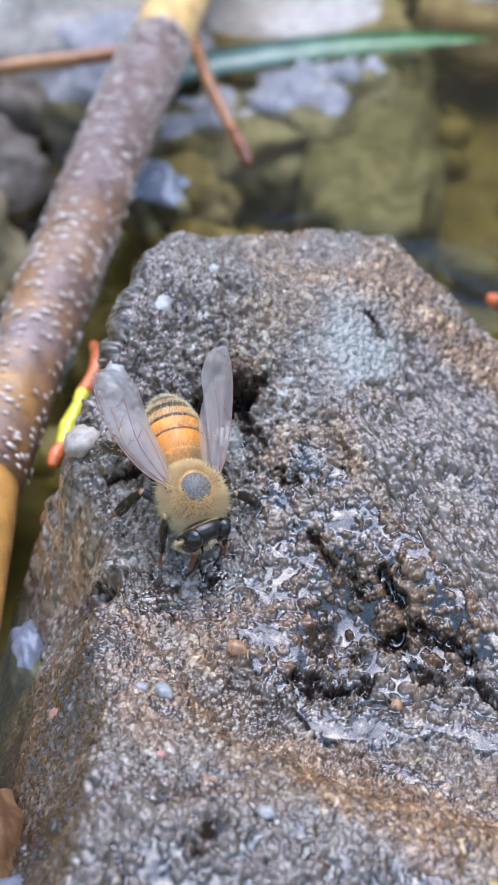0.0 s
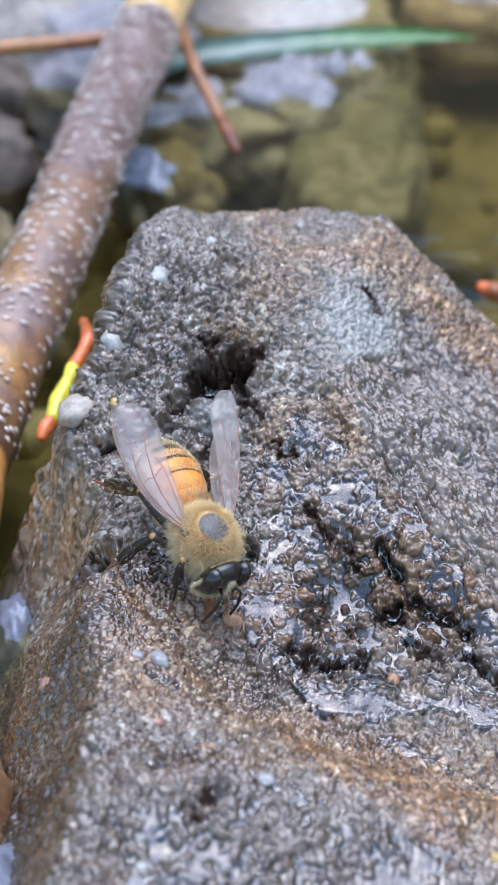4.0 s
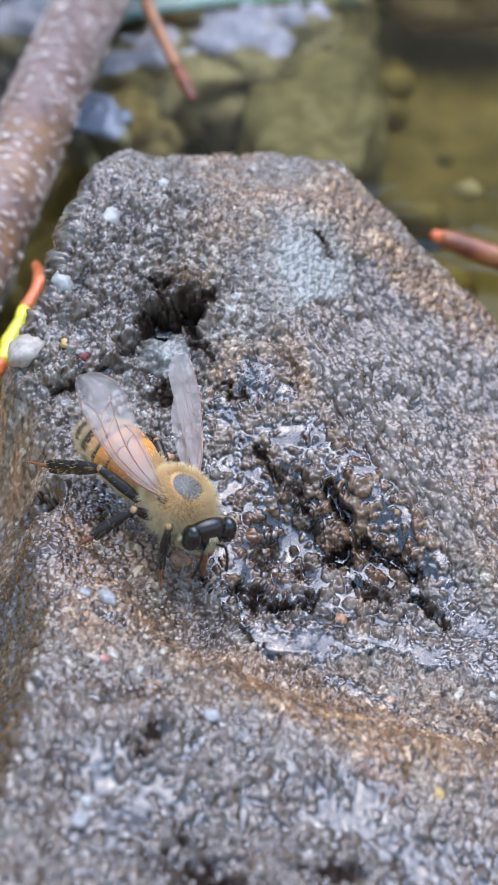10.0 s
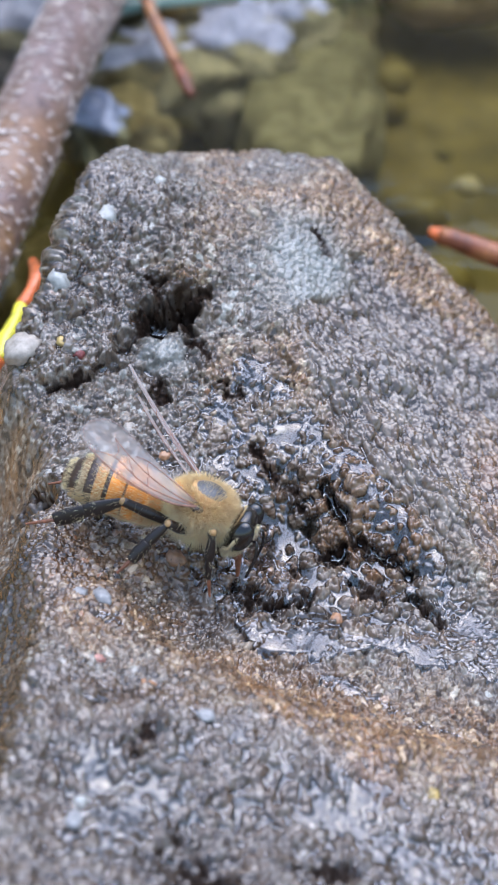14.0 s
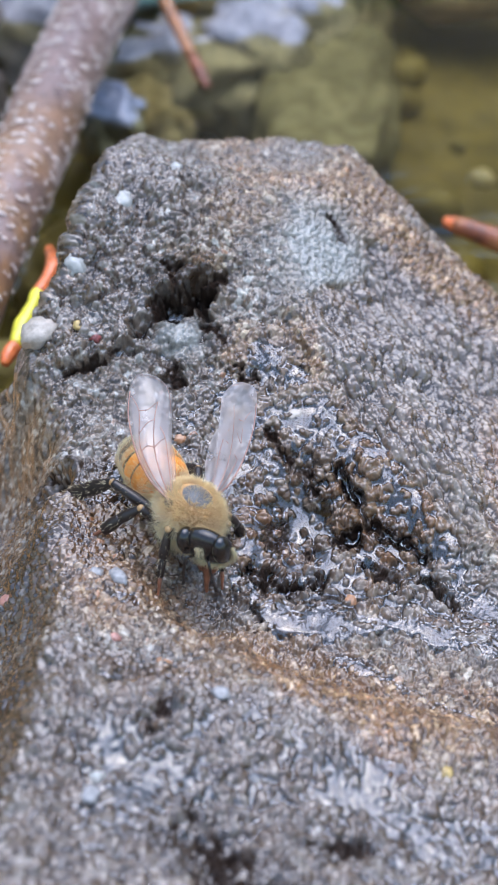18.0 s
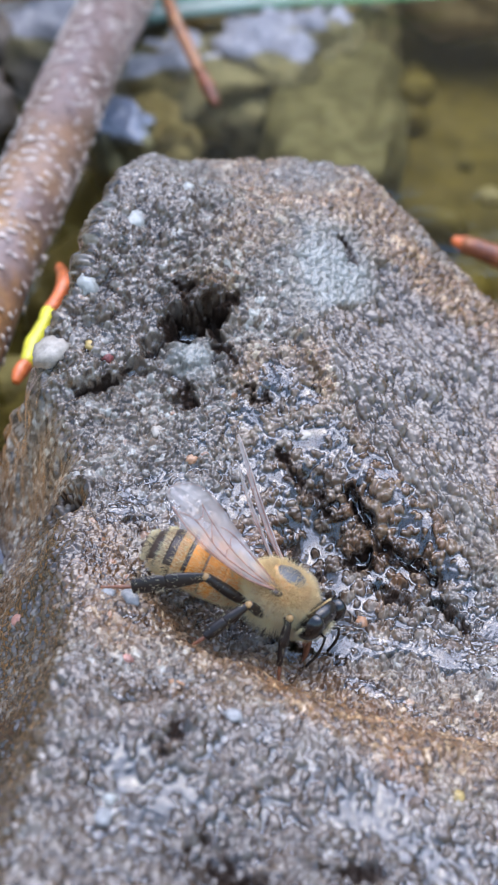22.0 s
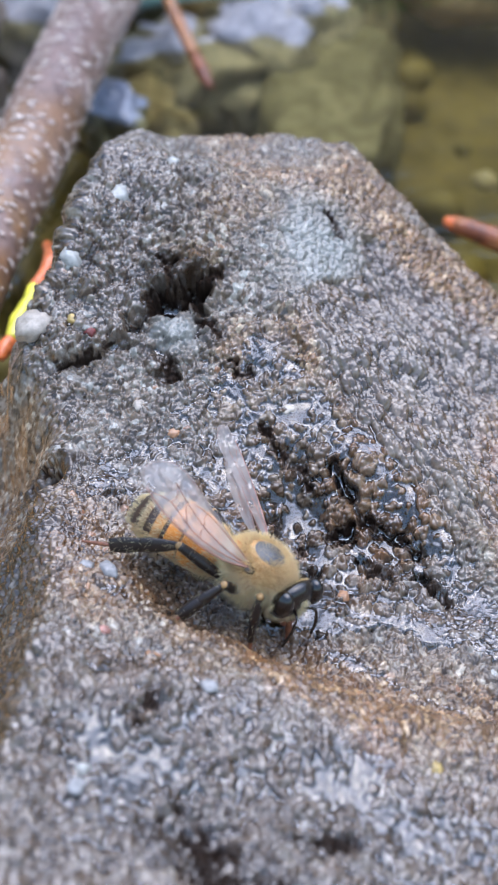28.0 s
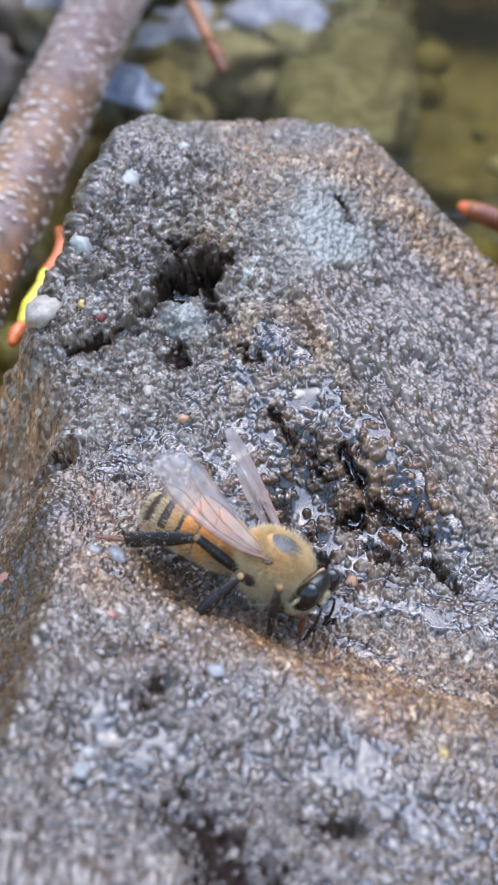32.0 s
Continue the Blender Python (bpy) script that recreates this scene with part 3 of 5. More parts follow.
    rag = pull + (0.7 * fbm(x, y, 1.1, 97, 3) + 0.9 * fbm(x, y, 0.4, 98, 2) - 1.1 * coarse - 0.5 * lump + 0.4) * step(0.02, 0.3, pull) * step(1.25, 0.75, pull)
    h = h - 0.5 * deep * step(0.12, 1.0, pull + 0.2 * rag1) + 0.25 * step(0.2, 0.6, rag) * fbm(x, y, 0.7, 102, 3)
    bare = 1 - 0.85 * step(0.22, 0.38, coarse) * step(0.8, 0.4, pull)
    # Soil in the pits, its black standing in for their depth shade too.
    soil_shade = 0.95 * step(0.36, 0.8, rag + 0.25 * fbm(x, y, 0.4, 100, 2)) * bare
    # Shadow line below the ledge, painted as a broken dark seam.
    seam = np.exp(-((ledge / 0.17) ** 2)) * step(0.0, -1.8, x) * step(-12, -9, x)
    seam_shade = 0.9 * step(0.45, 0.8, seam * (0.75 + 1.1 * fbm(x, y, 1.2, 99, 3) - 0.8 * coarse))
    tone = np.where(coarse > fine * 0.8, who, who2)
    tone = np.where((lumpy > 0.3) & (lump > 0.15), 0.12 + who3 * 0.5 + tone * 0.36, tone)
    tone = np.where(face > 0.5, 0.42 + 0.45 * who4, tone)
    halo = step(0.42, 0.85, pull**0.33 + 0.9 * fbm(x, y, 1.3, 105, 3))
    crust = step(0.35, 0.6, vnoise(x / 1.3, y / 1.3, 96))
    # Gaps between grains and scales, coloured dark as if shaded.
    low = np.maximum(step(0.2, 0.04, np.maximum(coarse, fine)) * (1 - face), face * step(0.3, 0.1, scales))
    silt_shade = 0.85 * np.maximum(np.maximum(halo, 0.9 * low), 0.75 * lumpy * crust * step(0.32, 0.08, lump))
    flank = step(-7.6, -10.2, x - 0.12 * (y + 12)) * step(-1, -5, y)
    # Painted shade in the joints between the bulge's lumps.
    silt_shade = np.maximum(silt_shade, 0.85 * bulge * step(0.16, 0.04, knob) * crust)
    silt_shade = np.maximum(silt_shade, flank * np.clip(0.6 + 0.8 * fbm(x, y, 2.6, 115, 4), 0, 0.85))
    return base, h, tone, np.maximum(soil_shade, seam_shade), silt_shade, step(0.15, 0.6, rag)


def surface_at(x, y):
    """The place of the boulder's surface over one point of the plan, and its normal, in mm."""
    px, py = np.array([x], float), np.array([y], float)
    base, h = rock_relief(px, py)[:2]
    sx, sy = (rock_base(px + 0.15, py) - base)[0] / 0.15, (rock_base(px, py + 0.15) - base)[0] / 0.15
    n = Vector((-sx, -sy, 1)).normalized()
    return Vector((x, y, base[0])) + n * float(h[0]), n


def softened(a, r, across=None):
    """Three box blurs over r cells each way, or over another number of cells across."""
    across = r if across is None else across
    for axis, r in ((0, r), (1, across)) * 3:
        pad = [(r + 1, r) if k == axis else (0, 0) for k in (0, 1)]
        c = np.cumsum(np.pad(a, pad, mode="edge"), axis=axis)
        n = a.shape[axis]
        a = (np.take(c, range(2 * r + 1, 2 * r + 1 + n), axis=axis) - np.take(c, range(n), axis=axis)) / (2 * r + 1)
    return a


def boulder():
    """The boulder, and the water that stands between its grains: a skin that floods the hollows and climbs a little at each grain that breaks through."""
    xs = np.concatenate([np.arange(-24, -15, 0.3), np.arange(-15, 16.6, 0.046), np.arange(16.6, 27, 0.3)])
    ys = np.concatenate([np.arange(-52, -28, 0.4), np.arange(-28, -17, 0.09), np.arange(-17, 27.5, 0.05), np.arange(27.5, 37, 0.3)])
    gx, gy = np.meshgrid(xs, ys)
    base, relief, who, soil_shade, silt_shade, crumbs = rock_relief(gx, gy)
    sx, sy = (rock_base(gx + 0.15, gy) - base) / 0.15, (rock_base(gx, gy + 0.15) - base) / 0.15
    upright = 1 / np.sqrt(1 + sx**2 + sy**2)

    def skin(h):
        return np.stack([gx - h * upright * sx, gy - h * upright * sy, base + h * upright], -1)

    steep = step(1.1, 2.2, np.hypot(sx, sy))
    relief = relief + (softened(relief, 5, 1) - relief) * 0.95 * steep
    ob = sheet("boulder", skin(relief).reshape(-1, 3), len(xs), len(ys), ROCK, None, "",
               {"grain": who, "wet": rock_wet_shade(gx, gy), "rust": rock_rust(gx, gy), "soil_shade": soil_shade, "silt_shade": silt_shade, "pale": rock_pale(gx, gy)})
    tagged(ob, "wet grey-brown grainy sandstone boulder with dark pits, rising from the creek", "boulder")
    level = softened(relief, 12) + water_fill(gx, gy) - 0.5 * softened(crumbs, 2)
    film = smax(level, relief, 0.16) - 0.022
    cols, rows = np.flatnonzero((xs > -11) & (xs < 16.4)), np.flatnonzero((ys > -27.8) & (ys < 10))
    cut = np.ix_(rows, cols)
    verts, above = skin(film)[cut].reshape(-1, 3), (film - relief)[cut]
    wet = above > -0.01
    keep = wet[:-1, :-1] | wet[1:, :-1] | wet[:-1, 1:] | wet[1:, 1:]
    water = sheet("water_film", verts, len(cols), len(rows), FILM, None, "", None, keep)
    tagged(water, "thin clear film of water lying between the boulder's grains", "water", kind="stuff")
    return ob


def blob(radii, seed, rough=0.12, cuts=3, square=1.0):
    """A rounded, slightly uneven stone round the origin, in mm; boxier with a lower square."""
    bm = bmesh.new()
    bmesh.ops.create_icosphere(bm, subdivisions=cuts, radius=1)
    off = Vector((seed * 3.1, seed * 1.7, 0))
    for v in bm.verts:
        k = 1 + rough * noise.fractal(v.co * 1.4 + off, 0.7, 2.0, 4) + rough * 0.5 * noise.noise(v.co * 4 + off)
        v.co = Vector([math.copysign(abs(c) ** square, c) * r for c, r in zip(v.co, radii)]) * k
    return bm


def moved(bm, m):
    bmesh.ops.transform(bm, matrix=m, verts=bm.verts)
    return bm


def tube(points, radii, sides=12, rough=0.0, seed=0, closed=True):
    """A tapering tube along points, in mm, smoothed between them."""
    pts = [Vector(p) for p in points]
    path = []
    for k in range(len(pts) - 1):
        p0, p1, p2, p3 = pts[max(k - 1, 0)], pts[k], pts[k + 1], pts[min(k + 2, len(pts) - 1)]
        for s in range(6):
            t = s / 6
            path.append((0.5 * (2 * p1 + (p2 - p0) * t + (2 * p0 - 5 * p1 + 4 * p2 - p3) * t * t + (3 * p1 - p0 - 3 * p2 + p3) * t**3),
                         radii[k] + (radii[k + 1] - radii[k]) * t))
    path.append((pts[-1], radii[-1]))
    bm, rings = bmesh.new(), []
    side = None
    for k, (p, r) in enumerate(path):
        ahead = (path[min(k + 1, len(path) - 1)][0] - path[max(k - 1, 0)][0]).normalized()
        if side is None:
            side = ahead.orthogonal()
        side = (side - ahead * side.dot(ahead)).normalized()
        up = ahead.cross(side)
        ring = []
        for n in range(sides):
            a = 2 * math.pi * n / sides
            d = math.cos(a) * side + math.sin(a) * up
            rr = r * (1 + rough * noise.noise((p + d * r) * 0.9 / max(r, 0.05) * 0.6 + Vector((seed, 0, 0))))
            ring.append(bm.verts.new(p + d * rr))
        rings.append(ring)
    for a, b in zip(rings, rings[1:]):
        for n in range(sides):
            bm.faces.new((a[n], a[(n + 1) % sides], b[(n + 1) % sides], b[n]))
    if closed:
        bm.faces.new(rings[0][::-1])
        bm.faces.new(rings[-1])
    return bm


rock = boulder()


def inclusion(kind, x, y, r, label, seed, sink=0.3):
    """A rough pebble set in the boulder, most of it buried."""
    at, n = surface_at(x, y)
    turn = n.to_track_quat("Z", "Y").to_matrix().to_4x4() @ Matrix.Rotation(seed, 4, "Z")
    part("pebble", moved(blob((r, r * 0.8, r * 0.62), seed, 0.28, 3), Matrix.Translation(at - n * r * sink) @ turn), PEBBLE[kind], rock, label)


inclusion("white", -6.9, 14.6, 0.95, "pale bluish quartz pebble", 1)
inclusion("white", -9.2, 11.2, 0.75, "pale bluish quartz pebble", 2, 0.1)
inclusion("white", -3.9, 17.0, 0.46, "white quartz chip", 3)
inclusion("cream", -11.0, 7.6, 1.05, "cream quartz pebble", 4, 0.2)
inclusion("pink", -5.7, -12.9, 0.4, "pink feldspar grain", 5)
inclusion("orange", -3.3, -14.6, 0.42, "orange grain", 6)
inclusion("pink", -11.4, -7.0, 0.5, "pink feldspar grain", 7)
inclusion("yellow", 9.3, -19.0, 0.36, "yellow grain", 8)
inclusion("white", -5.8, -21.9, 0.36, "white quartz chip", 9)
inclusion("grey", -6.0, -22.8, 0.5, "blue-grey grain", 16)
inclusion("grey", -5.9, -8.6, 0.55, "blue-grey quartz chip", 10)
inclusion("grey", -6.9, -8.4, 0.42, "blue-grey quartz chip", 11)
inclusion("grey", -0.7, -17.0, 0.42, "blue-grey quartz chip", 17)
inclusion("red", -7.9, 7.0, 0.34, "dark red grain", 12)
inclusion("yellow", -8.8, 7.7, 0.36, "ochre grain", 18)
inclusion("cream", 2.8, 3.4, 0.42, "cream quartz grain", 13)
inclusion("cream", -5.1, 3.5, 0.36, "pale quartz chip", 14)
inclusion("orange", -3.2, 2.0, 0.36, "rust-orange grain", 19)
inclusion("orange", -2.5, -4.1, 0.55, "rust-brown grain", 15)
inclusion("orange", 5.6, -6.3, 0.4, "rust-brown grain in the water film", 20)


# ---- creek: bed, water, stones ----
def creek():
    span = 30000.0
    ax = np.concatenate([-np.geomspace(span, 70, 24), np.arange(-66, 66, 1.0), np.geomspace(70, span, 24)])
    gx, gy = np.meshgrid(ax, ax + 30)
    near = np.exp(-((gx / 400) ** 2) - (gy / 400) ** 2)
    z = -9 + (2.5 * fbm(gx, gy, 18, 111, 4) + 0.8 * fbm(gx, gy, 3, 113, 3)) * near
    far = np.hypot(gx, 0.8 * np.clip(gy, 0, None))
    # Unseen far rise, added to keep low sky out of the reflections.
    z = z + 930 * step(350, 1400, far) * step(-300, 300, gy)
    z = z + 5.5 * np.exp(-(((gx + 2) / 13) ** 2) - ((gy - 90) / 24) ** 2)
    z = z + 15 * step(-12, -34, gx + 0.1 * (gy - 60)) * step(20, 60, gy) * near
    tagged(sheet("ground", np.stack([gx, gy, z], -1).reshape(-1, 3), len(ax), len(ax), BED), "olive-brown creek bed of silt and gravel", "creek bed", kind="structure")
    bx = np.concatenate([-np.geomspace(span, 130, 10), np.arange(-120, 121, 10.0), np.geomspace(130, span, 10)])
    gx, gy = np.meshgrid(bx, bx + 30)
    tagged(sheet("water", np.stack([gx, gy, np.full(gx.shape, WATER)], -1).reshape(-1, 3), len(bx), len(bx), CREEK),
           "shallow clear olive-green creek water with faint ripples", "water", kind="structure")


creek()


def stone(label, material, x, y, z, radii, seed, turn=0.0, rough=0.14, cuts=4, square=1.0):
    ob = part("stone", blob(radii, seed, rough, cuts, square), material)
    ob.matrix_world = pose(x * MM, y * MM, z * MM, 0, 0, turn)
    return tagged(ob, label, "stone", "stones in the creek")


stone("large smooth pale bluish-grey stone at the water's edge", STONE_PALE, -36, 96, 4, (27, 20, 12), 21, 10)
stone("grey stone wedged under the stick", STONE_PALE_BLUE, -17, 84, 1, (9, 8, 7), 39, 10, 0.25)
stone("pale beige flat slab just under shallow water", STONE_PALE, -1, 101, -0.4, (14, 13, 5.2), 22, -6, 0.1)
stone("pinkish tan smooth stone in shallow water", STONE_PINK, 23, 103, -1, (10, 7, 5.5), 23, 5)
stone("small pinkish stone above the water", STONE_PINK, 17, 113, 1, (9, 5, 5), 43, 5)
stone("wet whitish-grey broken stone", STONE_PALE_BLUE, -7, 74, -0.9, (8, 6, 5), 24, 20, 0.4)
stone("wet whitish-grey broken stone", STONE_PALE_BLUE, 0.5, 77, -1.0, (6, 7, 5.2), 35, -10, 0.4)
stone("whitish wet stone showing above the water", STONE_PALE_BLUE, 5.5, 82, -1.2, (5, 4, 5), 36, 30, 0.4)
stone("whitish wet chip of stone", STONE_PALE, 11, 86, -0.2, (2.6, 2.2, 3.6), 44, 30, 0.4)
stone("pale grey flat stone under water", STONE_PALE, -10, 66, -2.4, (6, 5, 4), 45, 50, 0.3)
stone("olive tan rounded stone under water with ripple light painted in wavy bands", STONE_RIPPLE_LIT, 6.9, 71, -3.4, (6.0, 15, 5.4), 25, -3, 0.2, 4, 0.62)
stone("tan angular stone partly under water", STONE_TAN, -6, 53, -3.2, (8, 4, 5), 26, -35, 0.2)
# Added lump in place of the dark green hollow behind the boulder.
stone("dark green algae-coloured lump standing in for a deep hollow under water", HOLLOW_GREEN, 3.5, 47, -5.5, (9, 5, 5), 47, -8, 0.2)
stone("olive stone under water", STONE_TAN, -12, 43, -4.5, (6, 6, 5), 46, 0, 0.2)
stone("small blue-grey stone in the shallows", STONE_BLUE, -11.5, 60, 1.6, (2.6, 4.2, 3), 27, 25, 0.3)
stone("brown stone beside the stick", STONE_BROWN, -30, 72, 5, (8, 6, 6), 37, 10, 0.2)
stone("dark brown rounded stone beside the stick", STONE_BROWN, -25.5, 60, 3, (6, 5, 6), 28, 0, 0.2)
stone("brown mottled stone beside the stick", STONE_TAN, -27, 46, 3, (7, 6.5, 7), 29, 30, 0.2)
stone("dark blue-grey wet stone beside the stick", STONE_BLUE, -25.5, 34, 1.5, (4.5, 5, 5), 38, 10, 0.25)
stone("grey brown stone beside the stick", STONE_BROWN, -25, 24, 0, (7, 6, 5), 30, 50)
stone("bluish white stone at the foot of the boulder", STONE_BLUE, -14.6, 2.6, 1.0, (1.3, 2.8, 2.6), 31, 10, 0.2)
stone("orange brown stone at the foot of the boulder", STONE_ORANGE, -15.3, -12.6, 1.8, (2.6, 4.5, 3.6), 32, 0)
stone("pale blue-grey stone at the foot of the boulder", STONE_BLUE, -13.4, -19.5, 2.3, (3, 4.5, 4), 33, 0)


def gravel():
    """Small stones strewn over the creek bed."""
    rng = random.Random(12)
    bm = bmesh.new()
    for _ in range(420):
        x, y, r = rng.uniform(-34, 55), rng.uniform(28, 135), rng.uniform(0.6, 2.4)
        if (abs(x - 6) < 9 and 50 < y < 84) or x > 13 + 9 * rng.random():
            continue
        m = Matrix.Translation((x, y, -8.5 + rng.uniform(0, 3))) @ Matrix.Rotation(rng.uniform(0, 6), 4, "Z") @ Matrix.Diagonal((r * 1.3, r, r * 0.8, 1))
        vs = bmesh.ops.create_icosphere(bm, subdivisions=2, radius=1, matrix=m)["verts"]
        for v in vs:
            v.co += 0.25 * r * noise.noise_vector(v.co * 0.7)
    return tagged(part("gravel", bm, GRAVEL), "small olive and tan pebbles on the creek bed", "gravel", kind="stuff")


gravel()


# ---- sticks and grass ----
def bark_stick():
    root = thing("stick", "fallen grey-brown stick with pale lenticels and peeled orange ends", "stick")
    axis = [(-18.5, 3, 3.8), (-18.6, 14, 6.2), (-16.6, 28, 8.2), (-14.9, 38, 9.6), (-13.4, 52, 10.4), (-11.8, 66, 10.4), (-11.1, 71.5, 10.4)]
    part("bark", tube(axis[1:], [2.6, 2.65, 2.7, 2.75, 2.8, 2.8], 28, 0.06, 3), BARK, root)
    part("peeled_wood", tube([(-20.5, -24, 0.5), (-19, -9, 1.8), *axis[:2]], [2.1, 2.2, 2.25, 2.45], 20, 0.06, 4), WOOD_DARK, root, "orange-tan peeled wood")
    part("peeled_wood", tube([axis[-1], (-9.6, 84, 10.6), (-7, 104, 10)], [2.7, 2.5, 2.3], 20, 0.06, 5), WOOD, root, "yellow-orange peeled wood")
    rng = random.Random(4)
    # Lenticels whose pale colour doubles as wet highlights on the bark.
    bm = bmesh.new()
    for _ in range(760):
        s = rng.random() * 4.98 + 1
        k, t = int(s), s - int(s)
        p, q = Vector(axis[k]), Vector(axis[k + 1])
        ahead = (q - p).normalized()
        a = rng.uniform(-0.3, math.pi + 0.3)
        side = ahead.cross(Vector((0, 0, 1))).normalized()
        d = math.cos(a) * side + math.sin(a) * side.cross(ahead)
        c = p.lerp(q, t) + d * (2.76 + 0.025 * k)
        m = Matrix((d.cross(ahead), ahead, d)).transposed().to_4x4()
        r = rng.uniform(0.12, 0.3)
        bmesh.ops.create_icosphere(bm, subdivisions=1, radius=1, matrix=Matrix.Translation(c) @ m @ Matrix.Diagonal((r * rng.uniform(1.0, 1.8), r * 0.6, 0.05, 1)))
    tagged(part("bark_speckle", bm, LENTICEL, root, "pale corky lenticels with wet glints painted into their tone"), kind="stuff")
    return root


bark_stick()


def small_twig(label, points, radii, materials, group="twigs"):
    root = thing("twig", label, "twig", group)
    for n, (pts, rad, mat, name) in enumerate(zip(points, radii, materials, ("stem", "bud", "tip"))):
        part(name, tube(pts, rad, 10, 0.15, n + len(label)), mat, root)
    return root


small_twig("thin red-orange twig with a dark bud dipping into the water",
           [[(-9, 80, 9), (-7.2, 70, 8.2), (-4.6, 63.5, 5.6)], [(-4.6, 63.5, 5.6), (-4.0, 62, 5.0), (-3.3, 60.2, 4.4)]],
           [[0.6, 0.55, 0.5], [0.45, 0.62, 0.25]], [TWIG, TWIG_DARK])
small_twig("thin orange-brown twig crossing behind the stick", [[(-36, 65, 10.4), (-24, 67, 10.8), (-13, 70, 10.6)]], [[0.6, 0.65, 0.65]], [TWIG])
small_twig("red-brown twig lying in the water behind the boulder", [[(14.8, 36.5, 4.6), (18.6, 34.5, 4.1), (30, 29, 2.6)], [(14.8, 36.5, 4.6), (14.0, 36.9, 4.7)]],
           [[0.65, 0.85, 0.95], [0.65, 0.3]], [TWIG_DARK, SHOOT_RED])
small_twig("short red and yellow-green shoot on the stick", [[(-12.6, 26, 8.4), (-11.9, 22.4, 9.4), (-12.1, 21.0, 9.2), (-12.6, 19.4, 8.9)],
           [(-12.6, 19.4, 8.9), (-12.8, 18.2, 8.8), (-13.3, 16.6, 8.2), (-13.6, 15.2, 7.8)], [(-13.6, 15.2, 7.8), (-13.9, 14.6, 7.6), (-14.1, 13.9, 7.3)]],
           [[0.3, 0.5, 0.42, 0.5], [0.5, 0.42, 0.62, 0.4], [0.45, 0.5, 0.25]], [SHOOT_RED, LEAF, SHOOT_RED], "shoots")


def grass_blade():
    root = thing("grass_blade", "long pale green grass blade lying on the water", "grass")
    bm = bmesh.new()
    rows, rib = [], []
    for k in range(21):
        t = k / 20
        p = Vector((-12.5 + 31 * t, 79.0 + 7.0 * t + 1.0 * math.sin(3 * t), 4.4 - 0.6 * t + 0.5 * math.sin(math.pi * t)))
        w = 1.5 * (1 - t**5)
        rows.append([bm.verts.new(p + Vector((0, w * s, 0.3 * abs(s) + 0.45 * w * s))) for s in (-1, 0, 1)])
        rib.append(p + Vector((0, 0, 0.04)))
    for a, b in zip(rows, rows[1:]):
        for n in (0, 1):
            bm.faces.new((a[n], b[n], b[n + 1], a[n + 1]))
    bmesh.ops.solidify(bm, geom=bm.faces[:], thickness=0.12)
    part("blade", bm, GRASS, root)
    part("midrib", tube(rib[::4], [0.14, 0.13, 0.12, 0.1, 0.07, 0.03], 6), LENTICEL, root, "pale midrib")
    return root


grass_blade()


# ---- the honeybee: ahead is +x, its left +y, the soles at z = 0 ----
BEE = 0.82           # size of the bee in units of the plan


def scaled(bm):
    bmesh.ops.scale(bm, vec=(BEE, BEE, BEE), verts=bm.verts)
    return bm


def egg(centre, radii, tilt=0.0, cuts=4, taper=0.0):
    bm = bmesh.new()
    bmesh.ops.create_icosphere(bm, subdivisions=cuts, radius=1)
    for v in bm.verts:
        k = 1 + taper * v.co.x
        v.co = Vector((v.co.x * radii[0], v.co.y * radii[1] * k, v.co.z * radii[2] * k))
    return moved(bm, Matrix.Translation(centre) @ Matrix.Rotation(radians(tilt), 4, "Y"))


def fur(rng, count, spot, length, width=0.022, lean=(0, 0, 0), droop=0.25):
    """Fine tapering hairs, each bent once. spot(rng) gives a root and its normal."""
    verts, faces = [], []
    for _ in range(count):
        p, n = spot(rng)
        d = (n + Vector(lean) + 0.45 * Vector((rng.uniform(-1, 1), rng.uniform(-1, 1), rng.uniform(-1, 1)))).normalized()
        ln = length * rng.uniform(0.55, 1.25)
        side = d.orthogonal().normalized()
        up = d.cross(side)
        mid, tip = p + d * ln * 0.55, p + d * ln + Vector((0, 0, -droop * ln * rng.random()))
        base = len(verts)
        for c, w in ((p, width), (mid, width * 0.8)):
            for a in (0, 2.094, 4.189):
                verts.append(c + (math.cos(a) * side + math.sin(a) * up) * w)
        verts.append(tip)
        for k in range(3):
            j = (k + 1) % 3
            faces += [(base + k, base + j, base + 3 + j, base + 3 + k), (base + 3 + k, base + 3 + j, base + 6)]
    mesh = bpy.data.meshes.new("hair")
    mesh.from_pydata([v * BEE * MM for v in verts], [], faces)
    mesh.shade_smooth()
    return mesh


def hair(mesh, material, parent, label):
    mesh.materials.append(material)
    return tagged(placed("hair", mesh, parent, label), kind="stuff")


def on_egg(centre, radii, keep, tilt=0.0):
    turn = Matrix.Rotation(radians(tilt), 3, "Y")

    def spot(rng):
        while True:
            d = Vector((rng.gauss(0, 1), rng.gauss(0, 1), rng.gauss(0, 1))).normalized()
            if keep(d):
                p = Vector(centre) + turn @ Vector((d.x * radii[0], d.y * radii[1], d.z * radii[2]))
                return p, (turn @ Vector((d.x / radii[0], d.y / radii[1], d.z / radii[2]))).normalized()
    return spot


BEE_SKIN = plain("brown_chitin", (0.48, 0.29, 0.12), 0.6, 0.6)
BEE_KNEE = plain("joint_chitin", (0.36, 0.22, 0.09), 0.4, 0.4)
BEE_BROWN = plain("brown_grey_chitin", (0.27, 0.16, 0.075), 0.4, 0.6, 0.2)
BEE_TAN = plain("tan_chitin", (0.58, 0.27, 0.07), 0.4, 0.8, 0.15)
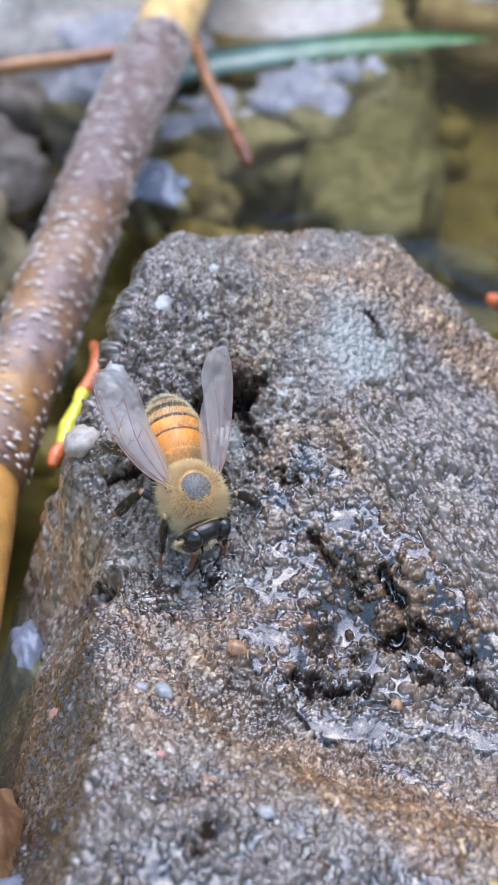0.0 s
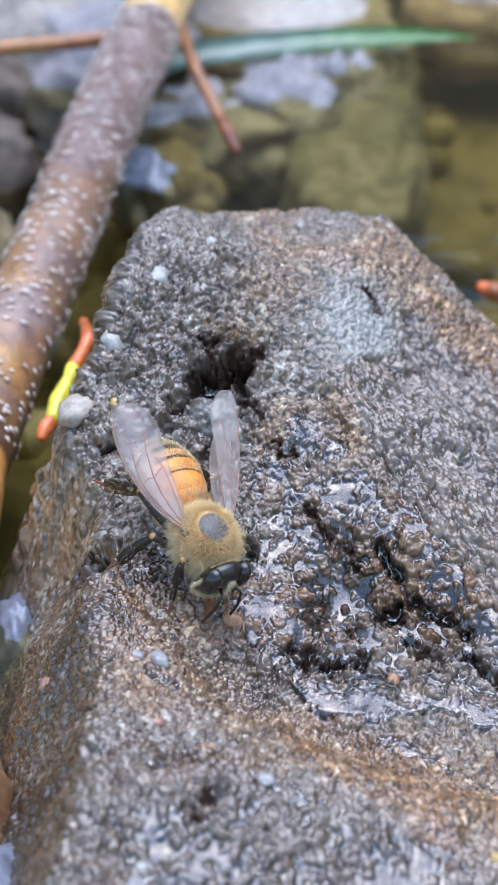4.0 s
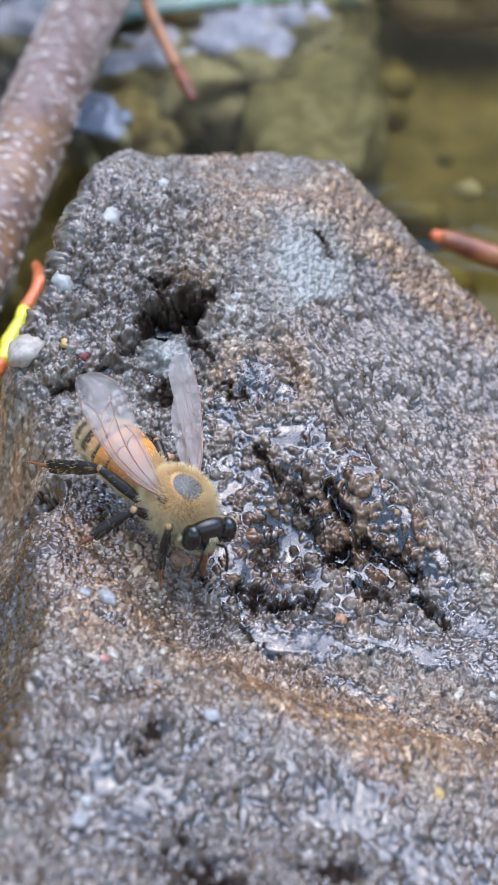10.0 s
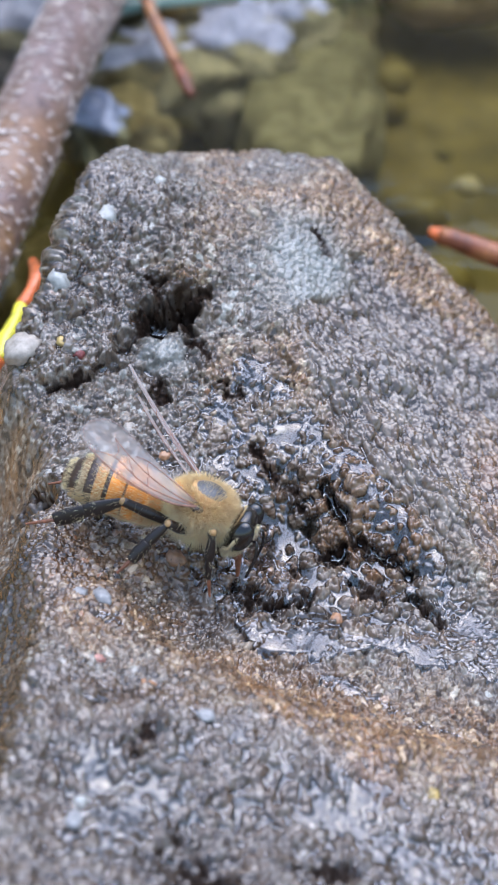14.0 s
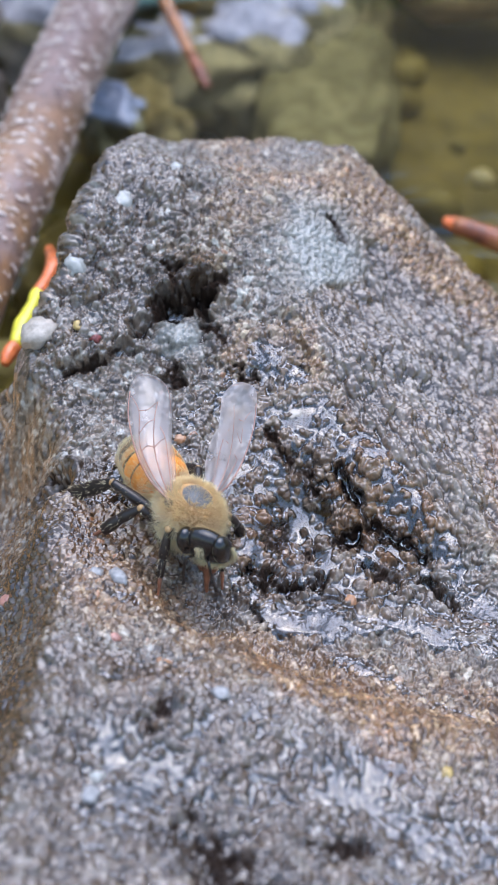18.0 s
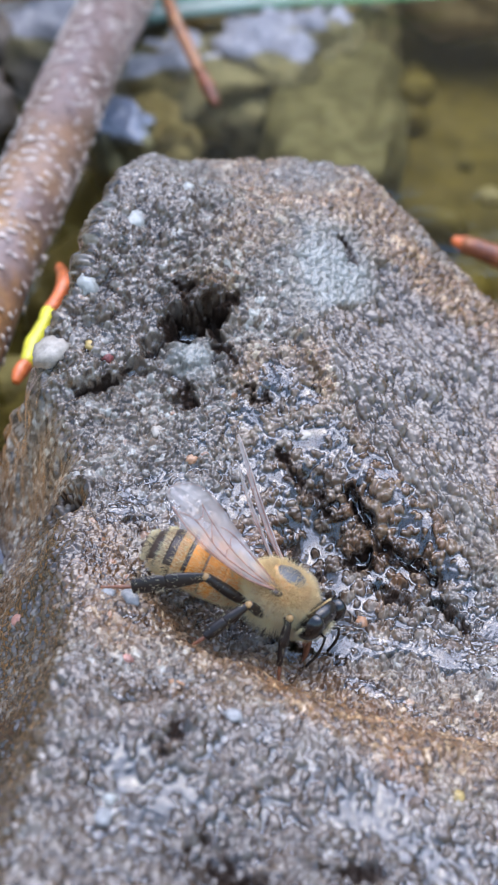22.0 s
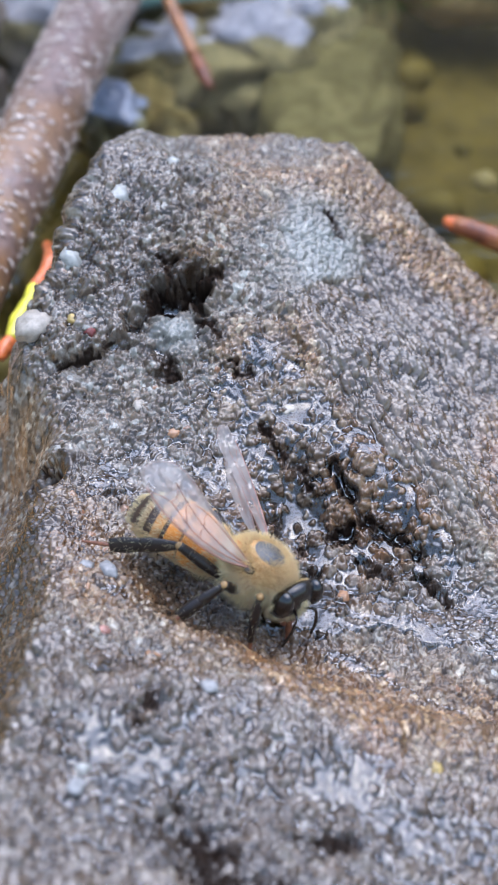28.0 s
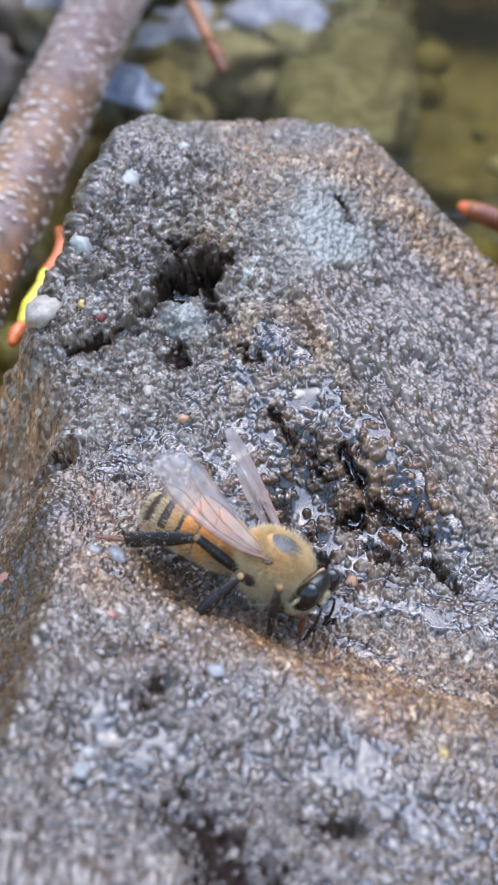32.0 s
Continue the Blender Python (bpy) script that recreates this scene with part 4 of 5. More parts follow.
bee = thing("honeybee", "golden furry honeybee with amber banded abdomen drinking from the wet rock", "bee")
rng = random.Random(11)


def bee_thorax():
    c, r = (0.15, 0, 3.25), (2.05, 1.75, 1.7)
    th = part("thorax", scaled(egg(c, r)), BEE_SKIN, bee)
    part("scutum", scaled(egg((0.3, 0, 3.66), (1.55, 1.36, 1.4), 2)), BEE_SCUTUM, th, "bare shiny grey back plate")
    part("scutellum", scaled(egg((-1.25, 0, 4.05), (0.48, 0.95, 0.5), -20, 3)), BEE_AMBER, th, "small shiny tan plate")
    bare = lambda d: not (d.z > 0.4 and ((d.x - 0.08) / 0.56) ** 2 + (d.y / 0.58) ** 2 < rng.uniform(0.7, 1.1))
    hair(fur(rng, 9500, on_egg(c, r, lambda d: bare(d) and d.z > -0.55), 0.62, 0.011), BEE_HAIR, th, "dense golden tan hair")
    hair(fur(rng, 4200, on_egg(c, r, lambda d: d.z < 0.15), 0.85, 0.013), BEE_PALE_HAIR, th, "pale cream hair")
    hair(fur(rng, 500, on_egg((0.45, 0, 3.72), (1.28, 1.12, 1.34), lambda d: d.z > 0.3), 0.28, 0.008), BEE_HAIR, th, "sparse tan hair")
    for side in (-1, 1):
        part("tegula", scaled(egg((0.0, side * 1.55, 4.05), (0.42, 0.3, 0.26), 0, 2)), BEE_BAND, th, "small dark wing-base plate")


def bee_abdomen():
    """Six overlapping rings: amber with a dark rear edge, darker towards the tip."""
    ab = part("abdomen", scaled(egg((-5.0, 0, 2.85), (3.4, 1.45, 1.32), -4, 3)), BEE_DARK, bee)
    edges = [-1.75, -3.1, -4.4, -5.6, -6.8, -7.8, -8.55]
    dark_from = [2.0, 0.88, 0.78, 0.6, 0.4, 0.05]

    def ring_at(x):
        s = (x + 5.0) / 3.5
        k = math.sqrt(max(0.0, 1 - abs(s) ** (1.75 if s < 0 else 2.3)))
        return 1.76 * k + 0.1, 1.6 * k + 0.1, 2.95 - 0.03 * (x + 5) - 0.045 * (x + 5) ** 2

    for n in range(6):
        a, b = edges[n], edges[n + 1]
        bm, rows, steps = bmesh.new(), [], 9
        for k in range(steps + 2):
            t = min(k / steps, 1.0)
            x = a + (b - a) * t * 1.06
            ry, rz, cz = ring_at(max(x, -8.5))
            grow = 1 + 0.03 * math.sin(math.pi * min(t * 1.1, 1)) - (0.06 if k > steps else 0) + 0.012 * t
            rows.append([bm.verts.new((x + (0.05 if k > steps else 0), ry * grow * math.cos(q), cz + rz * grow * math.sin(q)))
                         for q in (2 * math.pi * j / 40 for j in range(40))])
        for k, (p, q) in enumerate(zip(rows, rows[1:])):
            for j in range(40):
                f = bm.faces.new((p[j], p[(j + 1) % 40], q[(j + 1) % 40], q[j]))
                f.material_index = 1 if (k + 0.5) / steps > dark_from[n] else 0
        if n == 5:
            bm.faces.new(rows[-1])
        part("tergite", scaled(bm), [BEE_AMBER if n < 3 else BEE_TAN if n == 3 else BEE_BROWN, BEE_LINE if n < 2 else BEE_BAND], ab, "amber and dark abdominal ring" if n < 5 else "dark abdomen tip")
        if n:

            def spot(r, lo=a, hi=a + (b - a) * (0.5 if n > 2 else 0.3)):
                x = r.uniform(lo, hi)
                ry, rz, cz = ring_at(x)
                q = r.uniform(-0.9, math.pi + 0.9)
                nrm = Vector((0, math.cos(q) / ry, math.sin(q) / rz)).normalized()
                return Vector((x, ry * 1.03 * math.cos(q), cz + rz * 1.03 * math.sin(q))), nrm
            hair(fur(rng, 700 if n > 2 else 200, spot, 0.26, 0.009, (-3.2, 0, 0), 0.05), BEE_PALE_HAIR, ab, "pale hair band")

    def front(r):
        x = r.uniform(-2.9, -1.7)
        ry, rz, cz = ring_at(x)
        q = r.uniform(-0.6, math.pi + 0.6)
        return Vector((x, ry * math.cos(q), cz + rz * math.sin(q))), Vector((0.2, math.cos(q), math.sin(q))).normalized()

    def flank(r):
        x = r.uniform(-7.6, -2.2)
        ry, rz, cz = ring_at(x)
        q = r.choice((r.uniform(-1.3, -0.1), r.uniform(math.pi + 0.1, math.pi + 1.3)))
        return Vector((x, ry * math.cos(q), cz + rz * math.sin(q))), Vector((-0.4, math.cos(q), math.sin(q))).normalized()
    def back(r):
        x = r.uniform(-6.5, -2.2)
        ry, rz, cz = ring_at(x)
        q = r.uniform(-0.3, math.pi + 0.3)
        return Vector((x, 1.03 * ry * math.cos(q), cz + 1.03 * rz * math.sin(q))), Vector((-0.2, math.cos(q), math.sin(q))).normalized()
    hair(fur(rng, 1700, back, 0.26, 0.008, (-2.6, 0, 0), 0.05), BEE_HAIR, ab, "short golden down")
    hair(fur(rng, 2200, front, 0.6, 0.012, (-0.4, 0, 0)), BEE_HAIR, ab, "golden hair behind the waist")
    hair(fur(rng, 2600, flank, 0.4, 0.012, (-1.6, 0, 0)), BEE_HAIR, ab, "golden flank hair")


def bee_head():
    tilt = 32
    c = Vector((2.75, 0, 2.7))
    hd = new("head")
    hd.parent = bee
    hd.location = c * BEE * MM
    hd.scale = (0.98, 0.98, 0.98)

    def hpart(name, bm, mat, label="", parent=None):
        return part(name, scaled(moved(bm, Matrix.Rotation(radians(tilt), 4, "Y"))), mat, parent or hd, label)

    hpart("face", egg((0, 0, 0), (0.85, 1.6, 1.6), 0, 4), BEE_DARK)
    for s in (-1, 1):
        hpart("eye", egg((0.2, s * 1.16, 0.42), (0.74, 0.6, 1.12), 0, 4), BEE_EYE, "glossy black compound eye")
        root = Vector((0.72, s * 0.3, 0.0))
        elbow = Vector((1.3, s * 0.75, 0.35))
        hpart("antenna", tube([root, root.lerp(elbow, 0.5), elbow, (1.75, s * 0.95, -0.6), (1.95, s * 1.15, -1.9)], [0.085, 0.08, 0.085, 0.1, 0.095], 8), BEE_DARK, "thin black elbowed antenna")
        hpart("mandible", tube([(0.5, s * 0.55, -1.15), (0.75, s * 0.4, -1.6), (0.8, s * 0.1, -1.85)], [0.2, 0.18, 0.08], 8), BEE_FOOT, "reddish brown mandible")
    for k in (-1, 0, 1):
        hpart("ocellus", egg((-0.1 + 0.12 * abs(k), 0.22 * k, 1.46), (0.11, 0.11, 0.11), 0, 2), BEE_EYE)
    hpart("proboscis", tube([(0.45, 0, -1.2), (1.0, 0, -1.9), (1.6, 0, -3.0)], [0.26, 0.22, 0.1], 10), BEE_FOOT, "reddish brown drinking tongue")
    keep = lambda d: d.x > -0.3 and (d.z < -0.35 or (abs(d.y) < 0.16 and d.z < 0.6))
    sp = on_egg((0, 0, 0), (0.85, 1.6, 1.6), keep)
    m = Matrix.Rotation(radians(tilt), 3, "Y")

    def turned(r):
        while True:
            p, n = sp(r)
            if not (abs(p.y) > 0.8 and -0.6 < p.z):
                return m @ p, m @ n
    hair(fur(rng, 1500, turned, 0.32, 0.011, (0, 0, 0)), BEE_PALE_HAIR, hd, "pale cream face hair")

    def cheek(r):
        q = r.uniform(math.pi * 0.9, math.pi * 2.1)
        p = Vector((0.0, 1.6 * math.cos(q), 1.5 * math.sin(q)))
        return m @ p, m @ Vector((0.1, math.cos(q), math.sin(q)))
    hair(fur(rng, 1500, cheek, 0.42, 0.011), BEE_PALE_HAIR, hd, "pale cream cheek hair")

    def nape(r):
        q = r.uniform(0, math.pi)
        p = Vector((-0.45, 1.25 * math.cos(q), 1.35 * math.sin(q)))
        return m @ p, m @ Vector((-0.15, math.cos(q), math.sin(q)))
    hair(fur(rng, 500, nape, 0.22, 0.011), BEE_HAIR, hd, "golden hair behind the eyes")
    return hd


def wing_outline(u, fore):
    """Front and rear edge of a wing at the share u of its length."""
    if fore:
        lead = 0.10 * math.sin(math.pi * u**0.8)
        trail = -(0.035 + 0.235 * min(u / 0.72, 1) ** 1.15)
    else:
        lead, trail = 0.06 * math.sin(math.pi * u), -(0.04 + 0.2 * math.sin(math.pi * min(u / 1.15, 1)) ** 0.8)
    if u > 0.75:
        k = math.sqrt(max(0.0, 1 - ((u - 0.75) / 0.25) ** 2))
        mid = -0.08
        lead, trail = mid + (lead - mid) * k, mid + (trail - mid) * k
    return lead, trail


def bee_wing(name, side, base, splay, lift, roll, length, fore):
    """A membrane in the wing's own plane (x along it, y towards the front edge), then laid back along the body."""
    n, w = 26, 8
    bm, rows = bmesh.new(), []
    surf = lambda u, v: Vector((u * length, (lambda lt: lt[1] + (lt[0] - lt[1]) * v)(wing_outline(u, fore)) * length,
                                length * (0.012 * math.sin(9 * v + 3 * u) + 0.03 * math.sin(math.pi * u) * v)))
    for k in range(n + 1):
        rows.append([bm.verts.new(surf(min(k / n, 0.999), j / w)) for j in range(w + 1)])
    for p, q in zip(rows, rows[1:]):
        for j in range(w):
            bm.faces.new((p[j], q[j], q[j + 1], p[j + 1]))
    bmesh.ops.solidify(bm, geom=bm.faces[:], thickness=0.02)
    # x of the wing points back and outward; its front edge lies outward
    out = Vector((-math.cos(radians(splay)) * math.cos(radians(lift)), side * math.sin(radians(splay)) * math.cos(radians(lift)), math.sin(radians(lift))))
    edge = Vector((math.sin(radians(splay)), side * math.cos(radians(splay)), 0))
    edge = (Matrix.Rotation(radians(roll) * side, 3, out) @ edge).normalized()
    edge = (edge - out * edge.dot(out)).normalized()
    m = Matrix.Translation(base) @ Matrix((out, edge, out.cross(edge))).transposed().to_4x4()
    wing = part(name, scaled(moved(bm, m)), WING, bee, "clear membranous wing with brown veins")

    def vein(line, r):
        pts = [surf(u, v) + Vector((0, 0, 0.02)) for u, v in line]
        part("vein", scaled(moved(tube(pts, [r * (1 - 0.45 * k / (len(pts) - 1)) for k in range(len(pts))], 6), m)), VEIN, wing)
    if fore:
        vein([(0.6, 0.02), (0.8, 0.02), (0.93, 0.1), (0.985, 0.5), (0.93, 0.93)], 0.014)
        for line, r in (([(0, 0.9), (0.2, 0.98), (0.45, 0.985), (0.72, 0.985), (0.9, 0.95)], 0.085), ([(0, 0.7), (0.2, 0.78), (0.42, 0.84), (0.55, 0.8)], 0.06),
                        ([(0, 0.5), (0.2, 0.5), (0.42, 0.5), (0.62, 0.42), (0.74, 0.32)], 0.055), ([(0.05, 0.15), (0.25, 0.12), (0.45, 0.18), (0.55, 0.3)], 0.045),
                        ([(0.42, 0.84), (0.44, 0.65), (0.42, 0.5)], 0.04), ([(0.55, 0.8), (0.6, 0.6), (0.62, 0.42)], 0.04), ([(0.55, 0.8), (0.72, 0.74), (0.86, 0.9)], 0.04),
                        ([(0.72, 0.74), (0.7, 0.55), (0.74, 0.32)], 0.035), ([(0.42, 0.5), (0.45, 0.32), (0.45, 0.18)], 0.035)):
            vein(line, r * 0.8)
    else:
        for line, r in (([(0, 0.9), (0.3, 0.97), (0.65, 0.97)], 0.05), ([(0, 0.6), (0.3, 0.66), (0.55, 0.72), (0.8, 0.6)], 0.04), ([(0.3, 0.66), (0.5, 0.42), (0.68, 0.25)], 0.035)):
            vein(line, r * 0.8)
    return wing


def bee_leg(name, points, widths, flat=1.0):
    """Thigh, shin and foot along four or five points of the bee's space."""
    top = new(name)
    top.parent = bee
    top.location = Vector(points[0]) * BEE * MM
    pts = [Vector(p) - Vector(points[0]) for p in points]

    def flattened(line, radii):
        """A blade-like segment, thinner across the body than along it."""
        bm = tube(line, radii, 14)
        a, b = line[0], line[-1]
        for v in bm.verts:
            mid = a.y + (b.y - a.y) * max(0.0, min(1.0, (v.co - a).dot(b - a) / (b - a).length_squared))
            v.co.y = mid + (v.co.y - mid) * flat
        return bm

    part("thigh", scaled(tube([pts[0], pts[0].lerp(pts[1], 0.5), pts[1]], [widths[0] * 0.7, widths[0], widths[0] * 0.75], 12)), BEE_LEG, top)
    part("knee", scaled(moved(blob((widths[0] * 0.7,) * 3, 3, 0.05, 2), Matrix.Translation(pts[1]))), BEE_KNEE, top, "pale yellow knee joint")
    part("shin", scaled(flattened([pts[1], pts[1].lerp(pts[2], 0.35), pts[1].lerp(pts[2], 0.75), pts[2]], [widths[1] * 0.45, widths[1] * 0.8, widths[1], widths[1] * 0.9])), BEE_LEG, top)
    part("heel", scaled(flattened([pts[2], pts[2].lerp(pts[3], 0.5), pts[3]], [widths[2] * 0.8, widths[2], widths[2] * 0.8])), BEE_LEG, top)
    part("foot", scaled(tube([pts[3], pts[3].lerp(pts[4], 0.3), pts[3].lerp(pts[4], 0.6), pts[4]], [0.11, 0.13, 0.1, 0.07], 8, 0.2)), BEE_FOOT, top, "reddish brown foot")
    segs = [(pts[0], pts[1], widths[0]), (pts[1], pts[2], widths[1]), (pts[2], pts[3], widths[2])]

    def spot(r):
        a, b, w = r.choice(segs)
        ax = (b - a).normalized()
        n = (ax.orthogonal() * math.cos(q := r.uniform(0, 6.28)) + ax.cross(ax.orthogonal()) * math.sin(q)).normalized()
        return a.lerp(b, r.random()) + n * w * 0.85, (n + 0.4 * ax).normalized()
    hair(fur(rng, 260 if name == "hindleg" else 110, spot, 0.28, 0.007), BEE_PALE_HAIR, top, "fine pale leg hair")
    return top


legs, wings = {}, {}
bee_thorax()
bee_abdomen()
head = bee_head()
for s, splay in ((-1, 16), (1, 31)):
    roll = 34 if s > 0 else 36
    wings["hind", s] = bee_wing("hindwing", s, (-0.75, s * 1.4, 3.95), splay + 4, 15, roll - 2, 6.6, False)
    wings["fore", s] = bee_wing("forewing", s, (0.0, s * 1.5, 4.1), splay, 18, roll, 8.8, True)
    bee_leg("foreleg", [(1.2, s * 1.0, 2.2), (1.35, s * 2.0, 3.1), (1.6, s * 2.05, 1.25), (1.9, s * 2.1, 0.05), (2.3, s * 2.2, -1.1)], [0.34, 0.32, 0.24])
    middle = [(-1.3, 2.6, 3.1), (-2.15, 3.1, 1.75), (-2.8, 3.5, 0.45), (-3.4, 3.8, -0.5)] if s < 0 else [(-0.3, 2.9, 2.6), (-1.0, 4.0, 1.4), (-1.3, 4.9, 0.3), (-1.5, 5.6, -0.9)]
    legs["mid", s] = bee_leg("midleg", [(0.0, s * 1.3, 2.2), *((x, s * y, z) for x, y, z in middle)], [0.34, 0.36, 0.42], 0.7)
    legs["hind", s] = bee_leg("hindleg", [(-1.2, s * 1.3, 2.4), (-4.3, s * 2.3, 3.5), (-6.3, s * 2.4, 2.2), (-7.95, s * 2.4, 1.0), (-9.6, s * 2.3, 0.1)], [0.36, 0.5, 0.54], 0.4)


# ---- what moves ----
BEE_ROWS = [
    (0.0, -5.11, 2.26, 11.52, -6.3, 17.8, -75.0),
    (0.5, -5.85, 1.42, 11.21, -11.9, 15.4, -82.9),
    (1.0, -4.87, 0.22, 10.66, -3.4, 13.3, -64.0),
    (2.0, -5.28, -1.15, 10.29, -10.7, 13.4, -69.5),
    (2.5, -6.02, -1.39, 10.36, -17.5, 13.0, -80.4),
    (4.5, -4.11, -2.37, 9.85, -9.3, 15.3, -58.1),
    (5.0, -3.94, -2.41, 9.81, -9.1, 13.3, -47.9),
    (5.5, -3.52, -2.64, 9.70, -7.7, 19.4, -30.4),
    (6.0, -3.28, -3.53, 9.46, -8.9, 20.3, -31.5),
    (7.0, -2.87, -3.89, 9.41, -9.1, 18.5, -28.6),
    (8.0, -3.19, -3.54, 9.51, -9.5, 19.2, -38.2),
    (9.0, -3.37, -3.79, 9.43, -10.7, 16.3, -52.3),
    (10.0, -3.25, -3.63, 9.45, -7.1, 14.7, -43.9),
    (10.5, -3.03, -3.88, 9.39, -5.6, 21.1, -25.7),
    (11.0, -2.86, -4.11, 9.38, -8.9, 23.4, -12.2),
    (11.5, -3.01, -4.32, 9.37, -7.4, 24.8, -11.6),
    (12.0, -2.99, -4.64, 9.17, -7.0, 25.2, -22.4),
    (13.0, -1.97, -5.15, 8.53, -10.8, 14.7, -22.8),
    (13.5, -1.97, -4.13, 9.12, -9.5, 12.3, -7.2),
    (15.5, -1.54, -5.49, 8.21, -13.2, 18.5, -42.7),
    (16.0, -1.37, -5.44, 8.21, -11.7, 17.0, -39.0),
    (17.0, -1.94, -5.12, 8.45, -10.7, 12.4, -46.6),
    (17.5, -2.73, -5.51, 8.47, -14.8, 9.2, -56.9),
    (18.0, -3.04, -5.68, 8.63, -14.0, 1.2, -63.1),
    (18.5, -2.97, -4.93, 8.93, -15.2, 7.4, -66.7),
    (19.0, -2.71, -5.27, 8.57, -15.6, 8.6, -63.0),
    (19.5, -2.05, -5.31, 8.37, -11.7, 14.5, -49.8),
    (20.0, -1.57, -5.93, 7.89, -14.2, 11.8, -41.4),
    (20.5, -1.53, -5.89, 7.95, -15.7, 12.4, -27.5),
    (21.0, -0.75, -6.29, 7.60, -16.0, 13.2, -23.9),
    (21.5, -0.04, -7.12, 7.29, -13.9, 18.8, -9.9),
    (22.0, 0.38, -8.33, 7.01, -15.6, 16.4, -17.4),
    (23.0, -0.08, -7.80, 7.14, -10.0, 23.4, -20.3),
    (24.0, -0.14, -7.62, 7.06, -13.5, 19.3, -25.5),
    (25.0, -0.11, -7.90, 7.00, -12.3, 20.0, -25.0),
    (25.5, 0.13, -7.95, 7.01, -11.2, 18.3, -27.0),
    (27.5, 0.10, -8.02, 6.96, -8.4, 20.4, -23.3),
    (28.0, 0.40, -8.13, 6.92, -9.8, 15.5, -27.1),
    (29.0, 0.39, -8.13, 6.99, -7.0, 16.8, -27.1),
    (30.0, 0.63, -8.60, 6.97, -12.2, 15.3, -21.5),
    (31.0, 0.79, -8.49, 7.00, -10.0, 15.7, -22.8),
    (31.5, 0.73, -8.42, 7.03, -10.5, 16.4, -22.4),
    (32.0, 0.77, -8.97, 6.92, -14.8, 14.6, -23.9),
]
# turn and lift of the folded wings, in degrees
RIGHT_WING_ROWS = [
    (0, 15.4, 2.7), (1, 12.4, 8.5), (2, 14.6, 5.3), (5, 2.7, -1.8), (6, 7.6, 1.5), (7, -2.4, 0.8),
    (8, -10.4, -4.6), (9, -3.3, 8.3), (10, -5.3, 5.3), (11, -2.6, -8.2), (12, -1.4, -3.5), (13, 9, 5.8),
    (16, -8.3, 1.9), (17, -14, 0.8), (18, -14.9, 7.2), (19, -7.8, -0.3), (20, -11.3, 4), (21, -11.2, 2.3),
    (22, -8.7, 1.6), (23, -0.1, 0.8), (24, 2.5, 0.7), (25, -0.1, -0.7), (28, 7.4, 6.9), (29, 7.9, 8.2),
    (30, 5.4, 1.1), (31, 2.3, 2.2), (32, 2.3, 2.2),
]
LEFT_WING_ROWS = [
    (0, 17.1, 13.2), (1, 19, 12.3), (2, 21, 12.3), (5, 8.1, 1.4), (6, 11.1, 6.6), (7, 3.2, 11.8),
    (8, -1.7, 6.5), (9, -4.8, 5.6), (10, -7.8, -0.5), (11, 0.6, 4.2), (12, -4.9, 5.3), (13, 5.3, 11),
    (16, -7, 8.9), (17, -11.2, 3.3), (18, -10.4, 6.2), (19, -8.4, -8.3), (20, -8.5, -5.2), (21, -5.1, 9.4),
    (22, 2.7, 19), (23, -10.3, -0.3), (24, -6.8, 1.9), (25, -9.1, -0.2), (28, -11.2, -4.1), (29, -13.4, -10.2),
    (30, -7, -2.2), (31, -13.7, -6.7), (32, -13.7, -6.7),
]
# roll, nod and turn of the head
HEAD_ROWS = [
    (0, -9.2, -7.4, 23.9), (1, -7, -0.5, 20.9), (2, -3, -12.2, 14.8), (5, -8.5, -14.2, 12.3),
    (6, -8.9, -21.9, 16.2), (7, 5.9, -12, 0.6), (8, 13.6, -11.6, -17.5), (9, 14.8, -12.3, -43.2),
    (10, 9.2, -12, -24.6), (11, 2.1, -4.1, -3.2), (12, 6.2, -9.3, -21.4), (13, 0.1, -16.5, 2.5),
    (16, 16.2, -7.9, -38.5), (17, 16.3, -3.1, -45.7), (18, 10.6, 1.4, -51.6), (19, 1, -10.6, -34.9),
    (20, -4.1, -10, 1.9), (21, 12.4, -1.7, -16), (22, 12.2, -5.3, -22.6), (23, 4, -5.8, -17.4),
    (24, 1.1, -10.6, -5.1), (25, -0.6, -16.8, -7.5), (28, 10.1, -12.4, -25.7), (29, 6.8, -14.3, -23.3),
    (30, -7.4, -18.9, -3.4), (31, 5.3, -11.2, -11.6), (32, 5.3, -11.2, -11.6),
]
